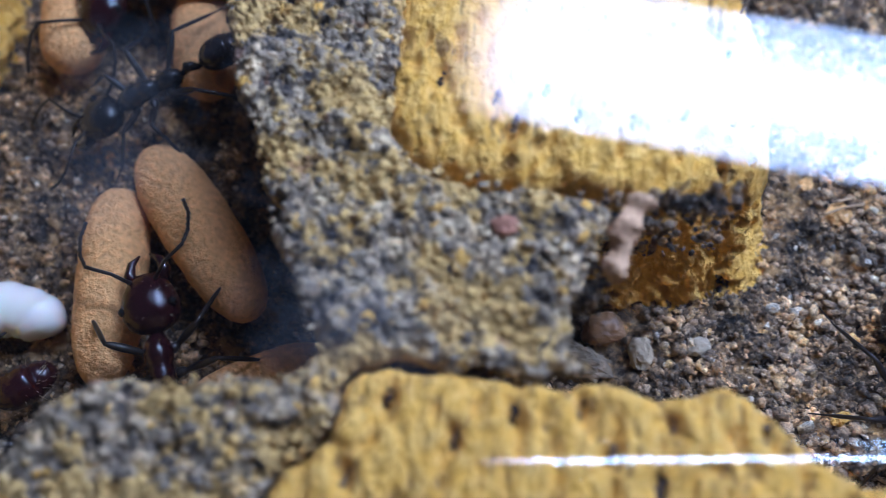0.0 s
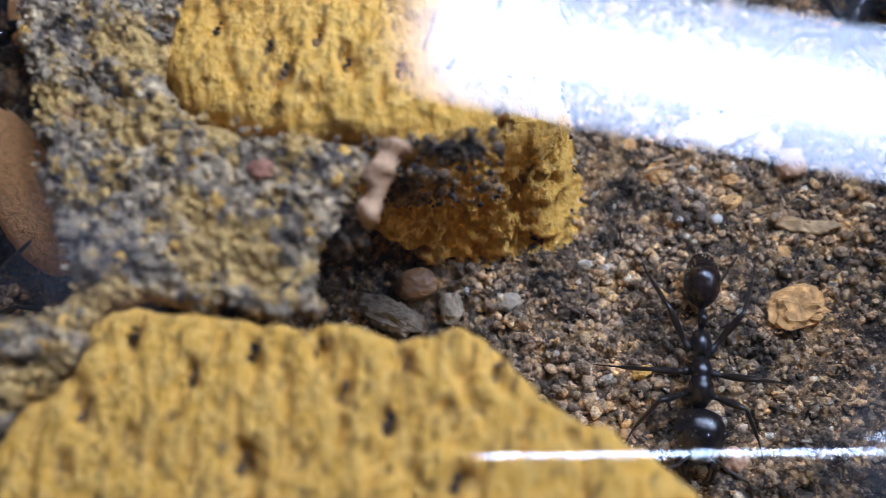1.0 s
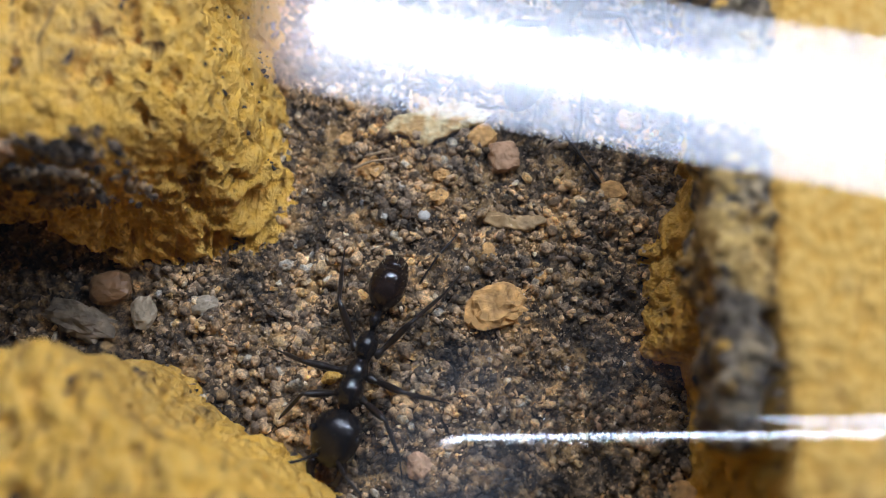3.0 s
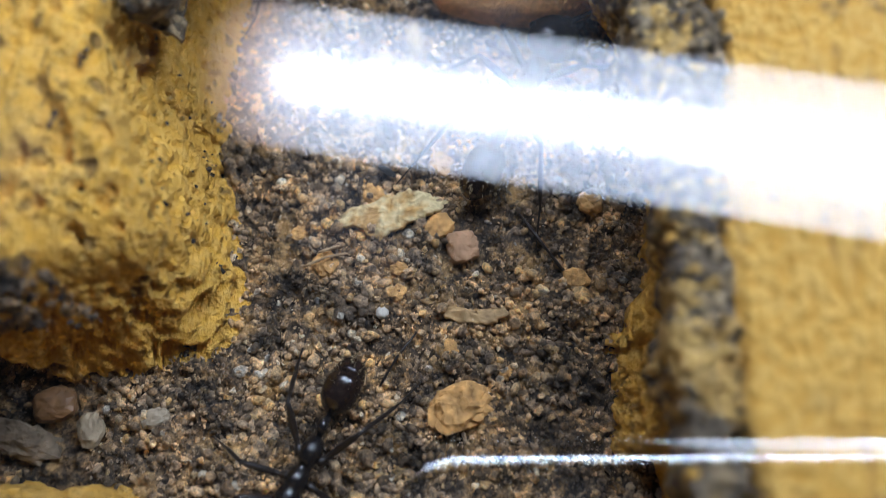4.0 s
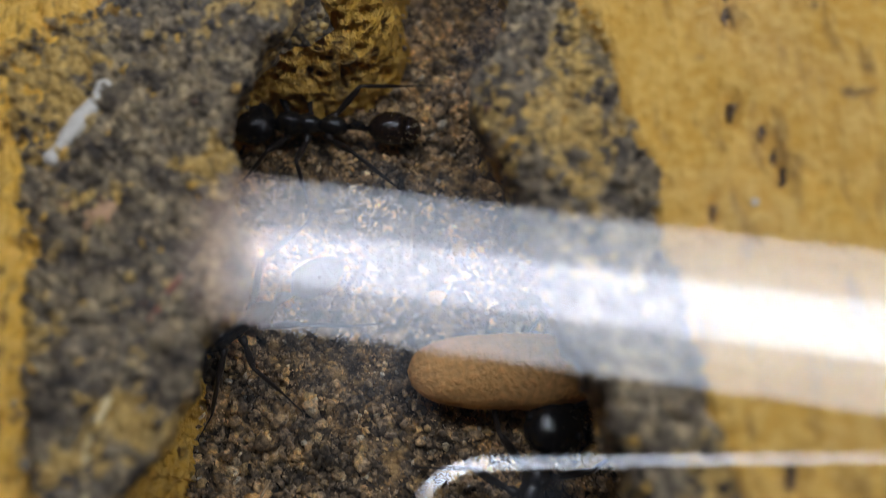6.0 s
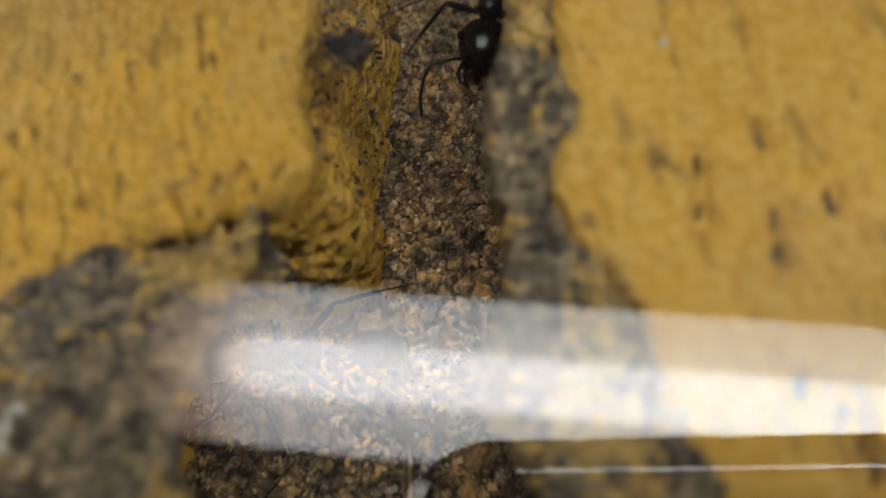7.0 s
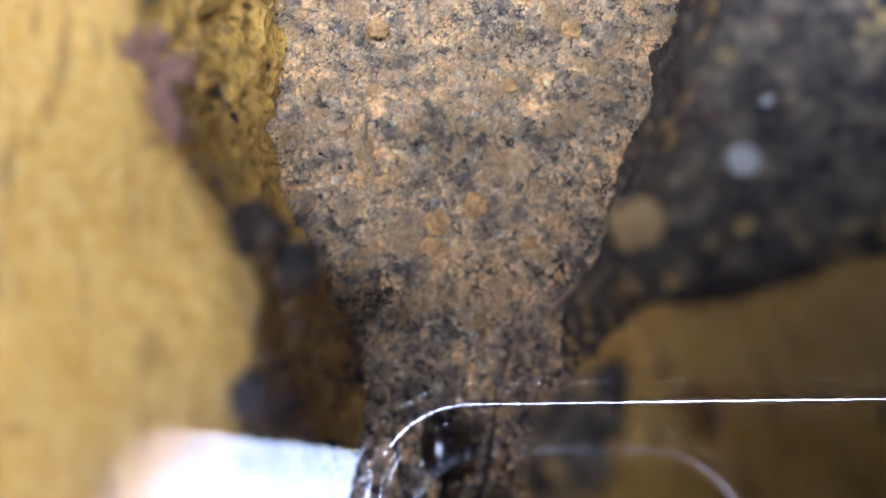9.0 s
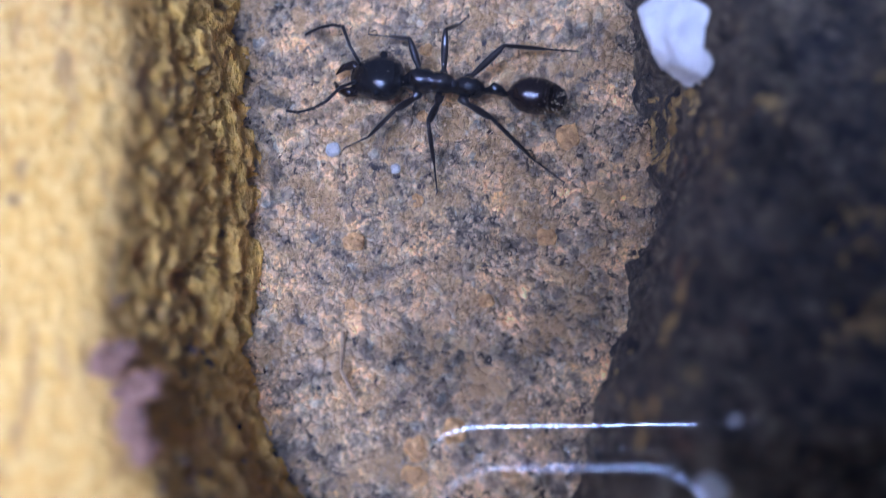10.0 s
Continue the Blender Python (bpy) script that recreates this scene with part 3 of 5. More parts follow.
tagged(block_west, "yellow porous plaster block with carved pitted sides under the glass", "nest block", "carved blocks of the nest")
# hidden north side darkened in colour to cut bounce light into the hollow
block_south = slab("plaster_block", BLOCK_SOUTH, 24.0, -2.0, 0.36, M_PLASTER, south_top, plaster_side(3.0, 21), rough_edge=0.5, seed=2, shoulder=(1.2, 0.8), wall_material=M_POROUS, smoother=999, darkened=lambda p: (p[:, 0] < 50) & (p[:, 1] > 8))
tagged(block_south, "yellow plaster block with a scratched grooved top", "nest block", "carved blocks of the nest")
block_east = slab("plaster_block", BLOCK_EAST, 24.0, -2.0, 0.5, M_PLASTER_SMOOTH, east_top, plaster_side(1.5, 31), rough_edge=0.3, seed=3, shoulder=(1.2, 0.8), wall_material=M_POROUS)
tagged(block_east, "smooth yellow plaster block with dark pits along the gallery", "nest block", "carved blocks of the nest")

# chamber walls that close the brood chamber
BLOCK_BROOD = [(-25, -25), (-14, -8), (-26, 0), (-36, 20), (-37, 40), (-40, 50), (-37, 56), (-36, 62), (-38, 70), (-36, 75), (-50, 75), (-50, -25)]
block_brood = slab("plaster_block", BLOCK_BROOD, 24.0, -2.0, 0.8, M_PLASTER, plaster_top(4), plaster_side(2.0, 41), seed=4, wall_material=M_POROUS)
tagged(block_brood, "yellow porous plaster wall of the brood chamber", "nest block", "carved blocks of the nest")


def clods(x, y, size, seed):
    """Uneven flat-topped clods with gaps between them, 0 in the gaps to about 1."""
    p = np.stack([x, y, np.zeros_like(x)], 1) / size
    p = p + 0.35 * np.stack([vnoise(p * 1.7, seed), vnoise(p * 1.7 + 9, seed + 1), 0 * x], 1)
    i = np.floor(p).astype(np.int64)
    first, second, high = np.full(len(p), 9.0), np.full(len(p), 9.0), np.zeros(len(p))
    for dx in (-1, 0, 1):
        for dy in (-1, 0, 1):
            cx, cy, cz = i[:, 0] + dx, i[:, 1] + dy, 0 * i[:, 0]
            ux, uy = cx + hash01(cx, cy, cz, seed + 2) - p[:, 0], cy + hash01(cx, cy, cz, seed + 3) - p[:, 1]
            d = np.hypot(ux, uy)
            near = d < first
            second = np.where(near, first, np.minimum(second, d))
            tilt = (hash01(cx, cy, cz, seed + 6) - 0.5) * ux + (hash01(cx, cy, cz, seed + 7) - 0.5) * uy
            high = np.where(near, hash01(cx, cy, cz, seed + 4) + tilt, high)
            first = np.where(near, d, first)
    return np.clip((second - first) / 0.28, 0, 1) ** 0.7 * (0.35 + 0.75 * high)


# ---- packed dirt pressed against the glass ----
def dirt_top(seed, drop=0.9):
    def top(p):
        return -drop * np.clip(0.35 + fbm(p * 0.28, 4, seed) * 1.3, 0, 2) + 1.3 * clods(p[:, 0], p[:, 1], 1.35, seed + 6) - 1.05
    return top


def dirt_side(under, seed, lump=1.2, cave=0.0):
    def side(p, s):
        deep = cave * np.clip((p[:, 0] - 24) / 5, 0, 1) * min(1.0, 2.2 * s)
        return -deep - under * s + lump * fbm(p * 0.33, 4, seed) * min(1, 5 * s) + 0.3 * vnoise(p * 1.3, seed + 2)
    return side


RIDGE = [(-1, 68), (-0.5, 54), (0.9, 46.7), (3.4, 41.5), (7.5, 31), (10.5, 25), (12.5, 21), (4, 19.5), (-4, 18.5), (-10, 13), (-15, 4), (-19, -12), (-22, -25), (-6, -25), (3, 2), (9.2, 11.6), (13.4, 16), (13.9, 20.3),
         (16.2, 22.4), (24, 22.2), (31, 22.0), (33, 23), (30, 26), (31.8, 29), (33.2, 33.6), (33, 36.8), (27, 36.9), (19.8, 38.2), (14.8, 40.2), (15.2, 58), (12, 68)]


def ridge_foot(p):
    """The ridge stands on the floor, but its free end hangs like a shelf over a hollow."""
    return -1.5 + 17.5 * np.clip((p[:, 0] - 21) / 5, 0, 1) * (p[:, 1] > 21)


ridge = slab("dirt_ridge", RIDGE, 24.6, -1.5, 0.36, M_DIRT, dirt_top(51, 1.0), dirt_side(1.0, 52, 1.2, 1.5), rough_edge=0.9, seed=5, hang=ridge_foot)
tagged(ridge, "ridge of packed grey dirt speckled with yellow plaster crumbs", "dirt", kind="structure")

CRUST_WEST = [(45, 59.7), (49.5, 61.5), (52, 66), (55.7, 73.5), (59.5, 79.5), (60.2, 82), (57.6, 87), (57.4, 94), (59.2, 100), (63, 106.5), (63.6, 108.6), (60.7, 107.3), (56.2, 106.2), (51.6, 107.4), (47.2, 105.3), (42.3, 103.4),
              (37, 101), (38.4, 96), (41, 91), (43.0, 82), (43.2, 75), (43.4, 70), (45.2, 66)]
crust_west = slab("dirt_crust", CRUST_WEST, 24.9, 16.5, 0.36, M_DIRT_GREY, dirt_top(61, 0.5), dirt_side(2.6, 62), rough_edge=1.0, seed=6)
tagged(crust_west, "overhanging crust of grey-brown dirt on the block", "dirt", kind="structure")

CRUST_EAST = [(93.6, 20), (89.2, 20), (88.6, 35), (88.8, 47), (87.4, 58), (85.6, 65), (83.6, 73), (81, 79), (79.4, 86), (77.0, 92), (76.6, 97), (79, 99), (79.4, 106), (78.9, 113), (81.2, 118), (83, 124), (84.9, 129), (88.5, 131.4),
              (90.2, 131), (87.6, 126), (85.4, 122), (85.0, 115.5), (85.8, 111.5), (83.6, 110), (83.0, 105.4), (84.3, 102.6), (86.4, 101), (87.4, 97), (87.4, 92.5), (89.8, 85.8), (88.6, 82), (90.1, 79), (90.6, 71), (92.7, 63), (93.4, 57.5), (92.8, 54), (92.5, 43)]
crust_east = slab("dirt_crust", CRUST_EAST, 24.6, 12.0, 0.36, M_DIRT_GREY, dirt_top(71, 0.8), dirt_side(1.0, 72, 1.5), rough_edge=0.9, seed=7)
tagged(crust_east, "crumbly grey dirt clinging along the block edge", "dirt", kind="structure")

MOUND = [(90.8, 134.3), (91.4, 138), (94, 142), (97.2, 146.4), (99.5, 151.8), (103.2, 158), (106.8, 163.5), (109, 172), (111, 190), (112, 215), (150, 215), (150, 136.6), (130, 137), (107, 135.4), (100.7, 134.8), (95.5, 133.9)]
mound = slab("dirt_mound", MOUND, 24.4, -1.5, 0.6, M_DIRT_DARK, dirt_top(81, 1.2), dirt_side(-2.0, 82, 1.4), rough_edge=1.0, seed=8)
tagged(mound, "dark mound of packed dirt with yellow clods", "dirt", kind="structure")


# ---- soil floor ----
def floor_height(x, y):
    p = np.stack([x, y, np.zeros_like(x)], 1)
    calm = np.clip((y - 114) / 16, 0, 1)
    h = 0.9 * fbm(p * 0.09, 3, 91) + 1.1 * fbm(p * 0.34, 3, 95)
    return h + (1 - 0.75 * calm) * (1.15 * clods(x, y, 1.7, 31) + 0.75 * clods(x, y, 0.85, 41)) - 0.8


def build_floor():
    """The soil bed, fine along the gallery and coarse where the blocks hide it."""
    step = 0.3
    xs, ys = np.arange(-44, 114, step), np.arange(-25, 212, step)
    gx, gy = np.meshgrid(xs, ys, indexing="ij")
    z = floor_height(gx.ravel(), gy.ravel())
    n, m = gx.shape
    idx = np.arange(n * m).reshape(n, m)
    f = np.stack([idx[:-1, :-1], idx[1:, :-1], idx[1:, 1:], idx[:-1, 1:]], -1)
    mx, my = gx[:-1, :-1], gy[:-1, :-1]
    keep = ((mx > 40) & (my < 112)) | ((mx > 60) & (my >= 112)) | ((mx < 50) & (my > -8) & (my < 72))
    me = fast_mesh("floor", np.c_[gx.ravel(), gy.ravel(), z], f[keep], M_SOIL_BASE)
    me.materials.append(M_BED_LIT)
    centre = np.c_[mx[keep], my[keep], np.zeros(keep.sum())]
    # the north floor takes the brightened bed
    lighter = centre[:, 1] + 12 * fbm(centre * 0.25, 3, 8) + 5 * vnoise(centre * 1.6, 9) > 140
    me.polygons.foreach_set("material_index", lighter.astype(np.int32))
    return tagged(new("floor", me), "dark brown crumbly soil bed of the nest gallery", "soil", kind="structure")


floor = build_floor()
rng = np.random.default_rng(7)


def scatter(count, x0, x1, y0, y1, lo, hi, name, label, material=None, lift=0.1, power=2.2):
    x, y = rng.uniform(x0, x1, count), rng.uniform(y0, y1, count)
    size = lo * (hi / lo) ** (rng.uniform(0, 1, count) ** power)
    coarse = fbm(np.stack([x, y, 0 * x], 1) * 0.16, 3, 44)
    size = size * np.clip(0.95 + 0.9 * coarse, 0.5, 1.6)
    z = floor_height(x, y) + size * (lift - 0.15)
    return grains(name, np.stack([x, y, z], 1), size, material or M_SOIL, rng, 0.8, label, "soil")


def strew(outline, count, z, lo, hi, name, label, material, seed, drop, sink=0.15):
    """Crumbs pressed into the top of a dirt crust."""
    loop = np.array(outline, float)
    a, b = loop.min(0), loop.max(0)
    p = rng.uniform(a, b, (count * 3, 2))
    p = p[inside(loop, p[:, 0], p[:, 1])][:count]
    size = lo * (hi / lo) ** (rng.uniform(0, 1, len(p)) ** 1.8)
    h = z + dirt_top(seed, drop)(np.c_[p, np.full(len(p), z)])
    h = np.minimum(h - sink * size, GLASS_Z - size * 0.9 - 0.05)
    return grains(name, np.c_[p, h], size, material, rng, 0.8, label, "dirt")


scatter(70000, 40, 98, 3, 110, 0.09, 0.8, "soil_grains", "loose brown, tan and black soil grains", power=2.3)
scatter(20000, 62, 100, 108, 142, 0.09, 0.7, "soil_grains", "loose brown soil grains in the narrow gallery", power=1.9)
scatter(40000, 62, 114, 134, 205, 0.13, 0.8, "soil_grains", "fine brown and tan soil grains", M_SOIL_LIT, power=2.0)
scatter(20000, -42, 34, 6, 68, 0.10, 0.7, "soil_grains", "loose dark soil grains in the brood chamber")
strew(RIDGE, 4200, 24.6, 0.12, 0.6, "dirt_crumbs", "grey and yellow crumbs pressed against the glass", M_DIRT, 51, 0.9)
strew(CRUST_WEST, 2600, 24.9, 0.12, 0.5, "dirt_crumbs", "brown and yellow crumbs on the dirt crust", M_DIRT_GREY, 61, 0.5)
strew(CRUST_EAST, 2200, 24.6, 0.12, 0.55, "dirt_crumbs", "grey crumbs along the block edge", M_DIRT_GREY, 71, 0.8)
strew(MOUND, 4000, 24.4, 0.14, 0.7, "dirt_crumbs", "dark crumbs on the dirt mound", M_DIRT_DARK, 81, 1.2)
strew(RIDGE, 150, 24.6, 0.4, 1.3, "plaster_crumbs", "yellow plaster crumbs pressed into the dirt ridge", M_PLASTER_SMOOTH, 51, 0.9, 0.55)
strew(CRUST_WEST, 60, 24.9, 0.3, 1.2, "plaster_crumbs", "yellow plaster crumbs in the dirt crust", M_PLASTER_SMOOTH, 61, 0.5, 0.55)
strew(CRUST_EAST, 40, 24.6, 0.3, 1.0, "plaster_crumbs", "yellow plaster crumbs along the block edge", M_PLASTER_SMOOTH, 71, 0.8, 0.55)
# dark grains in the pits take the place of the shade of deeper holes
grains("pit_shade_grains", np.array([(x + 0.12 * k, y + 0.5 * k, 23.1) for x, y in EAST_PITS + SOUTH_PITS + WEST_PITS for k in (-1, 0, 1)]), np.full(3 * len(EAST_PITS + SOUTH_PITS + WEST_PITS), 0.42), M_SOIL_BASE, rng, 0.5, "dark grains in the plaster pits standing in for their shade", "dirt")


def wall_crumbs(line, count, z0, z1, flare, lo, hi, material, label):
    """Dirt stuck to a carved wall along its top line."""
    line = np.array(line, float)
    seg = np.linalg.norm(np.diff(line, axis=0), axis=1)
    at = rng.uniform(0, seg.sum(), count)
    k = np.clip(np.searchsorted(np.cumsum(seg), at), 0, len(seg) - 1)
    f = (at - np.r_[0, np.cumsum(seg)][k]) / seg[k]
    p = line[k] + (line[k + 1] - line[k]) * f[:, None]
    d = (line[k + 1] - line[k]) / seg[k][:, None]
    out = np.stack([d[:, 1], -d[:, 0]], 1)
    z = rng.uniform(z0, z1, count)
    size = lo * (hi / lo) ** (rng.uniform(0, 1, count) ** 1.6)
    clump = fbm(np.c_[p, z] * 0.4, 2, 17) + rng.uniform(-0.5, 0.3, count) > 0
    q = np.c_[p + out * (flare * ((24 - z) / 26) ** 1.3 + rng.uniform(-0.3, 0.4, count))[:, None], z]
    return grains("dirt_crumbs", q[clump], size[clump], material, rng, 0.8, label, "dirt")


wall_crumbs([(33, 37.2), (36, 37.3), (44, 38.8)], 1500, 12, 23.8, 3.0, 0.12, 0.75, M_CLOD, "dark dirt clinging to the shaded side of the block")
wall_crumbs([(66.4, 112), (66.2, 116), (67, 122), (68.4, 130), (70.8, 138.4), (67, 146), (63.6, 154), (64.5, 161)], 2600, 2, 22.0, 3.0, 0.08, 0.4, M_CRUMB, "brown dirt clinging to the carved wall")
wall_crumbs([(48.6, 44), (47, 55), (46.4, 62)], 160, 3, 20, 3.0, 0.1, 0.4, M_DIRT_DARK, "specks of dirt on the porous wall")


# ---- general thing builders ----
def tube(points, radii, sides=10, squash=1.0):
    """A bent tapering tube through points, closed at both ends: verts and faces."""
    pts = [Vector(p) for p in points]
    verts, faces = [], []
    up = Vector((0.13, 0.27, 0.95)).normalized()
    for k, p in enumerate(pts):
        t = (pts[min(k + 1, len(pts) - 1)] - pts[max(k - 1, 0)]).normalized()
        a = t.cross(up)
        a = a.normalized() if a.length > 1e-4 else Vector((1, 0, 0))
        b = a.cross(t).normalized()
        for s in range(sides):
            w = 2 * math.pi * s / sides
            verts.append(tuple(p + a * (radii[k] * math.cos(w)) + b * (radii[k] * squash * math.sin(w))))
    n = len(pts)
    for k in range(n - 1):
        for s in range(sides):
            q = (s + 1) % sides
            faces.append((k * sides + s, k * sides + q, (k + 1) * sides + q, (k + 1) * sides + s))
    faces.append(tuple(range(sides))[::-1])
    faces.append(tuple((n - 1) * sides + s for s in range(sides)))
    return verts, faces


def part(name, vf, material, parent, label="", smooth=True):
    return mesh_object(name, vf[0], vf[1], material, parent, label, smooth)


def rounded_rect(x0, x1, y0, y1, r, n=8):
    out = []
    for cx, cy, a0 in ((x1 - r, y1 - r, 0), (x0 + r, y1 - r, 90), (x0 + r, y0 + r, 180), (x1 - r, y0 + r, 270)):
        for k in range(n + 1):
            a = radians(a0 + 90 * k / n)
            out.append((cx + r * math.cos(a), cy + r * math.sin(a)))
    return out


def ring_wall(loops):
    """Faces between successive closed loops of equal length, given as (x, y, z) rows."""
    n = len(loops[0])
    verts = [p for lp in loops for p in lp]
    faces = []
    for k in range(len(loops) - 1):
        for s in range(n):
            q = (s + 1) % n
            faces.append((k * n + s, k * n + q, (k + 1) * n + q, (k + 1) * n + s))
    return verts, faces


# ---- cover glass ----
def build_glass():
    x0, x1, y0, y1, z0, z1 = -50, 150, -25, 215, GLASS_Z, GLASS_Z + 3.0
    v = [(x0, y0, z0), (x1, y0, z0), (x1, y1, z0), (x0, y1, z0), (x0, y0, z1), (x1, y0, z1), (x1, y1, z1), (x0, y1, z1)]
    f = [(4, 5, 6, 7), (3, 2, 1, 0), (0, 1, 5, 4), (1, 2, 6, 5), (2, 3, 7, 6), (3, 0, 4, 7)]
    ob = mesh_object("glass_cover", v, f, M_GLASS, smooth=False)
    ob.data.materials.append(M_CLEAR)
    for k, poly in enumerate(ob.data.polygons):
        poly.material_index = 0 if k == 0 else 1
    ob.visible_shadow = False
    return tagged(ob, "clear smudged glass sheet lying over the nest", "glass cover", kind="structure")


build_glass()

# ---- tray and table under the nest ----
tray = mesh_object("nest_tray", [(-53, -28, -6), (153, -28, -6), (153, 218, -6), (-53, 218, -6), (-53, -28, -2), (153, -28, -2), (153, 218, -2), (-53, 218, -2)],
                   [(3, 2, 1, 0), (4, 5, 6, 7), (0, 1, 5, 4), (1, 2, 6, 5), (2, 3, 7, 6), (3, 0, 4, 7)], M_LAMP_BODY, smooth=False)
tagged(tray, "pale plastic tray under the plaster nest", "tray", kind="structure")
table = mesh_object("table_top", [(-500, -500, -30), (700, -500, -30), (700, 700, -30), (-500, 700, -30), (-500, -500, -6), (700, -500, -6), (700, 700, -6), (-500, 700, -6)],
                    [(3, 2, 1, 0), (4, 5, 6, 7), (0, 1, 5, 4), (1, 2, 6, 5), (2, 3, 7, 6), (3, 0, 4, 7)], M_TABLE, smooth=False)
tagged(table, "brown wooden table under the nest", "table", kind="structure")


# ---- tube lamp over the nest ----
LAMP_TIP, LAMP_WAY = Vector((4.5, 138.3, 170.9)), Vector((1.0, -0.279, -0.268)).normalized()


def tube_glow(name, strength, clear, start, cool=(0.86, 0.93, 1.0)):
    """Frosted plastic lit from within: partly see-through, dim and warm at the closed end, cool white along its length."""
    m = glow(name, (1, 1, 1), strength)
    n, l = m.node_tree.nodes, m.node_tree.links
    at, dot, along = n.new("ShaderNodeTexCoord"), n.new("ShaderNodeVectorMath"), n.new("ShaderNodeMapRange")
    dot.operation = "DOT_PRODUCT"
    dot.inputs[1].default_value = LAMP_WAY
    l.new(at.outputs["Object"], dot.inputs[0])
    end = LAMP_WAY.dot(LAMP_TIP) * MM
    along.inputs["From Min"].default_value, along.inputs["From Max"].default_value = end + start * MM, end + (start + 24) * MM
    l.new(dot.outputs["Value"], along.inputs["Value"])
    tone = ramp(n, l, along.outputs[0], [(0.0, (0.02, 0.015, 0.012)), (0.45, (0.72, 0.56, 0.46)), (0.8, (0.84, 0.88, 0.92)), (1.0, cool)])
    l.new(tone, n["Emission"].inputs[0])
    if clear:
        t, mx = n.new("ShaderNodeBsdfTransparent"), n.new("ShaderNodeMixShader")
        mx.inputs[0].default_value = clear
        l.new(n["Emission"].outputs[0], mx.inputs[1]); l.new(t.outputs[0], mx.inputs[2])
        l.new(mx.outputs[0], n["Material Output"].inputs[0])
    return m


def build_lamp():
    lamp = tagged(new("tube_lamp"), "slim white tube lamp shining over the nest", "lamp")
    tip, way = LAMP_TIP, LAMP_WAY

    def rod(name, start, wide, material, label):
        prof = [(start, 0.35 * wide), (start + 1, 0.62 * wide), (start + 3, 0.82 * wide), (start + 6, 0.95 * wide), (start + 10, wide), (60, 0.95 * wide), (120, 0.875 * wide), (205, 0.79 * wide)]
        part(name, tube([tip + way * a for a, _ in prof], [r for _, r in prof], 32), material, lamp, label)

    rod("diffuser", 0.0, 17.8, tube_glow("frosted_tube", 3.7, 0.45, 7, (0.80, 0.91, 1.0)), "frosted glowing tube")
    # added shell: a middle brightness step between tube and diode strip
    rod("glow_step", 8.0, 11.5, tube_glow("inner_glow_step", 4.6, 0.5, 6), "added glowing shell that softens the brightness inside the tube")
    rod("diode_strip", 16.0, 6.2, tube_glow("diode_strip", 23.0, 0.0, 9), "bright white strip of diodes")
    end = tip + way * 204
    part("end_cap", tube([end - way * 2, end + way * 18, end + way * 22], [20, 20, 17], 24), M_LAMP_BODY, lamp, "white plastic end cap")
    post = end + way * 10
    part("post", tube([(post.x, post.y, post.z), (post.x + 3, post.y, -5)], [6, 6], 16), M_LAMP_BODY, lamp, "white lamp post")
    part("foot", tube([(post.x + 3, post.y, 0), (post.x + 3, post.y, -6)], [34, 38], 28), M_LAMP_BODY, lamp, "round lamp foot")
    return lamp


build_lamp()


# ---- the phone that films, seen in the glass ----
def build_phone():
    phone = tagged(new("phone"), "black phone in a clear plastic case held over the glass", "phone")
    x0, x1, y0, y1 = -12.6, 134.0, -60.0, 14.1

    def loop(inset, z, r=11.0):
        return [(x, y, z) for x, y in rounded_rect(x0 + inset, x1 - inset, y0 + inset, y1 - inset, max(1.0, r - inset), 14)]

    def hole(inset, z, r=9.0):
        return [(x, y, z) for x, y in rounded_rect(-8.6 + inset, 24.4 - inset, -23.0 + inset, 9.7 - inset, r - inset, 14)]

    def bead(outline, inset, z, r, steps=12):
        return ring_wall([outline(inset + r * math.cos(2 * math.pi * k / steps), z - r * math.sin(2 * math.pi * k / steps)) for k in range(steps + 1)])

    # opaque back frame round the camera opening, and the body behind it
    v, f = ring_wall([loop(3.5, 9.0), loop(3.5, 1.2), hole(-0.1, 1.2), hole(-0.1, 9.0), loop(3.5, 9.0)])
    part("back_frame", (v, f), M_PHONE, phone)
    # flange added to keep lamp light from above off part of the lip
    v, f = ring_wall([loop(2.3, 9.0), loop(2.3, 4.4), loop(3.25, 4.4), loop(3.25, 9.0), loop(2.3, 9.0)])
    part("shade_flange", (v, f), M_PHONE, phone)
    v, f = ring_wall([hole(0.75, 9.0), hole(0.75, 5.5)])
    n = len(hole(0, 0))
    f.append(tuple(n + k for k in range(n)))
    f.append(tuple(range(n))[::-1])
    part("body", (v, f), M_PHONE, phone)
    # clear case: an outer wall, a bevelled lip inside it, and thin raised beads
    v, f = ring_wall([loop(a, z) for a, z in ((-0.25, 4.2), (-0.25, 0.6), (1.6, 0.6), (1.6, 4.2), (-0.25, 4.2))])
    part("case_wall", (v, f), M_CASE, phone, "clear plastic case wall", False)
    for a, wide in ((1.75, 0.75), (2.62, 0.55)):
        v, f = ring_wall([loop(a, 0.6), loop(a, 0.6 + wide * math.tan(radians(42.5))), loop(a + wide, 0.6), loop(a, 0.6)])
        part("case_lip", (v, f), M_CASE, phone, "clear bevelled lip of the case", False)
    for at, r in ((-0.42, 0.05), (3.4, 0.06)):
        part("case_ridge", bead(loop, at, 0.7, r), M_CASE, phone, "clear raised ridge of the case")
    for at, r in ((0.15, 0.06), (0.45, 0.09)):
        part("camera_surround", bead(hole, at, 0.9, r), M_CASE, phone, "clear lip round the camera opening")
    return phone


phone = build_phone()


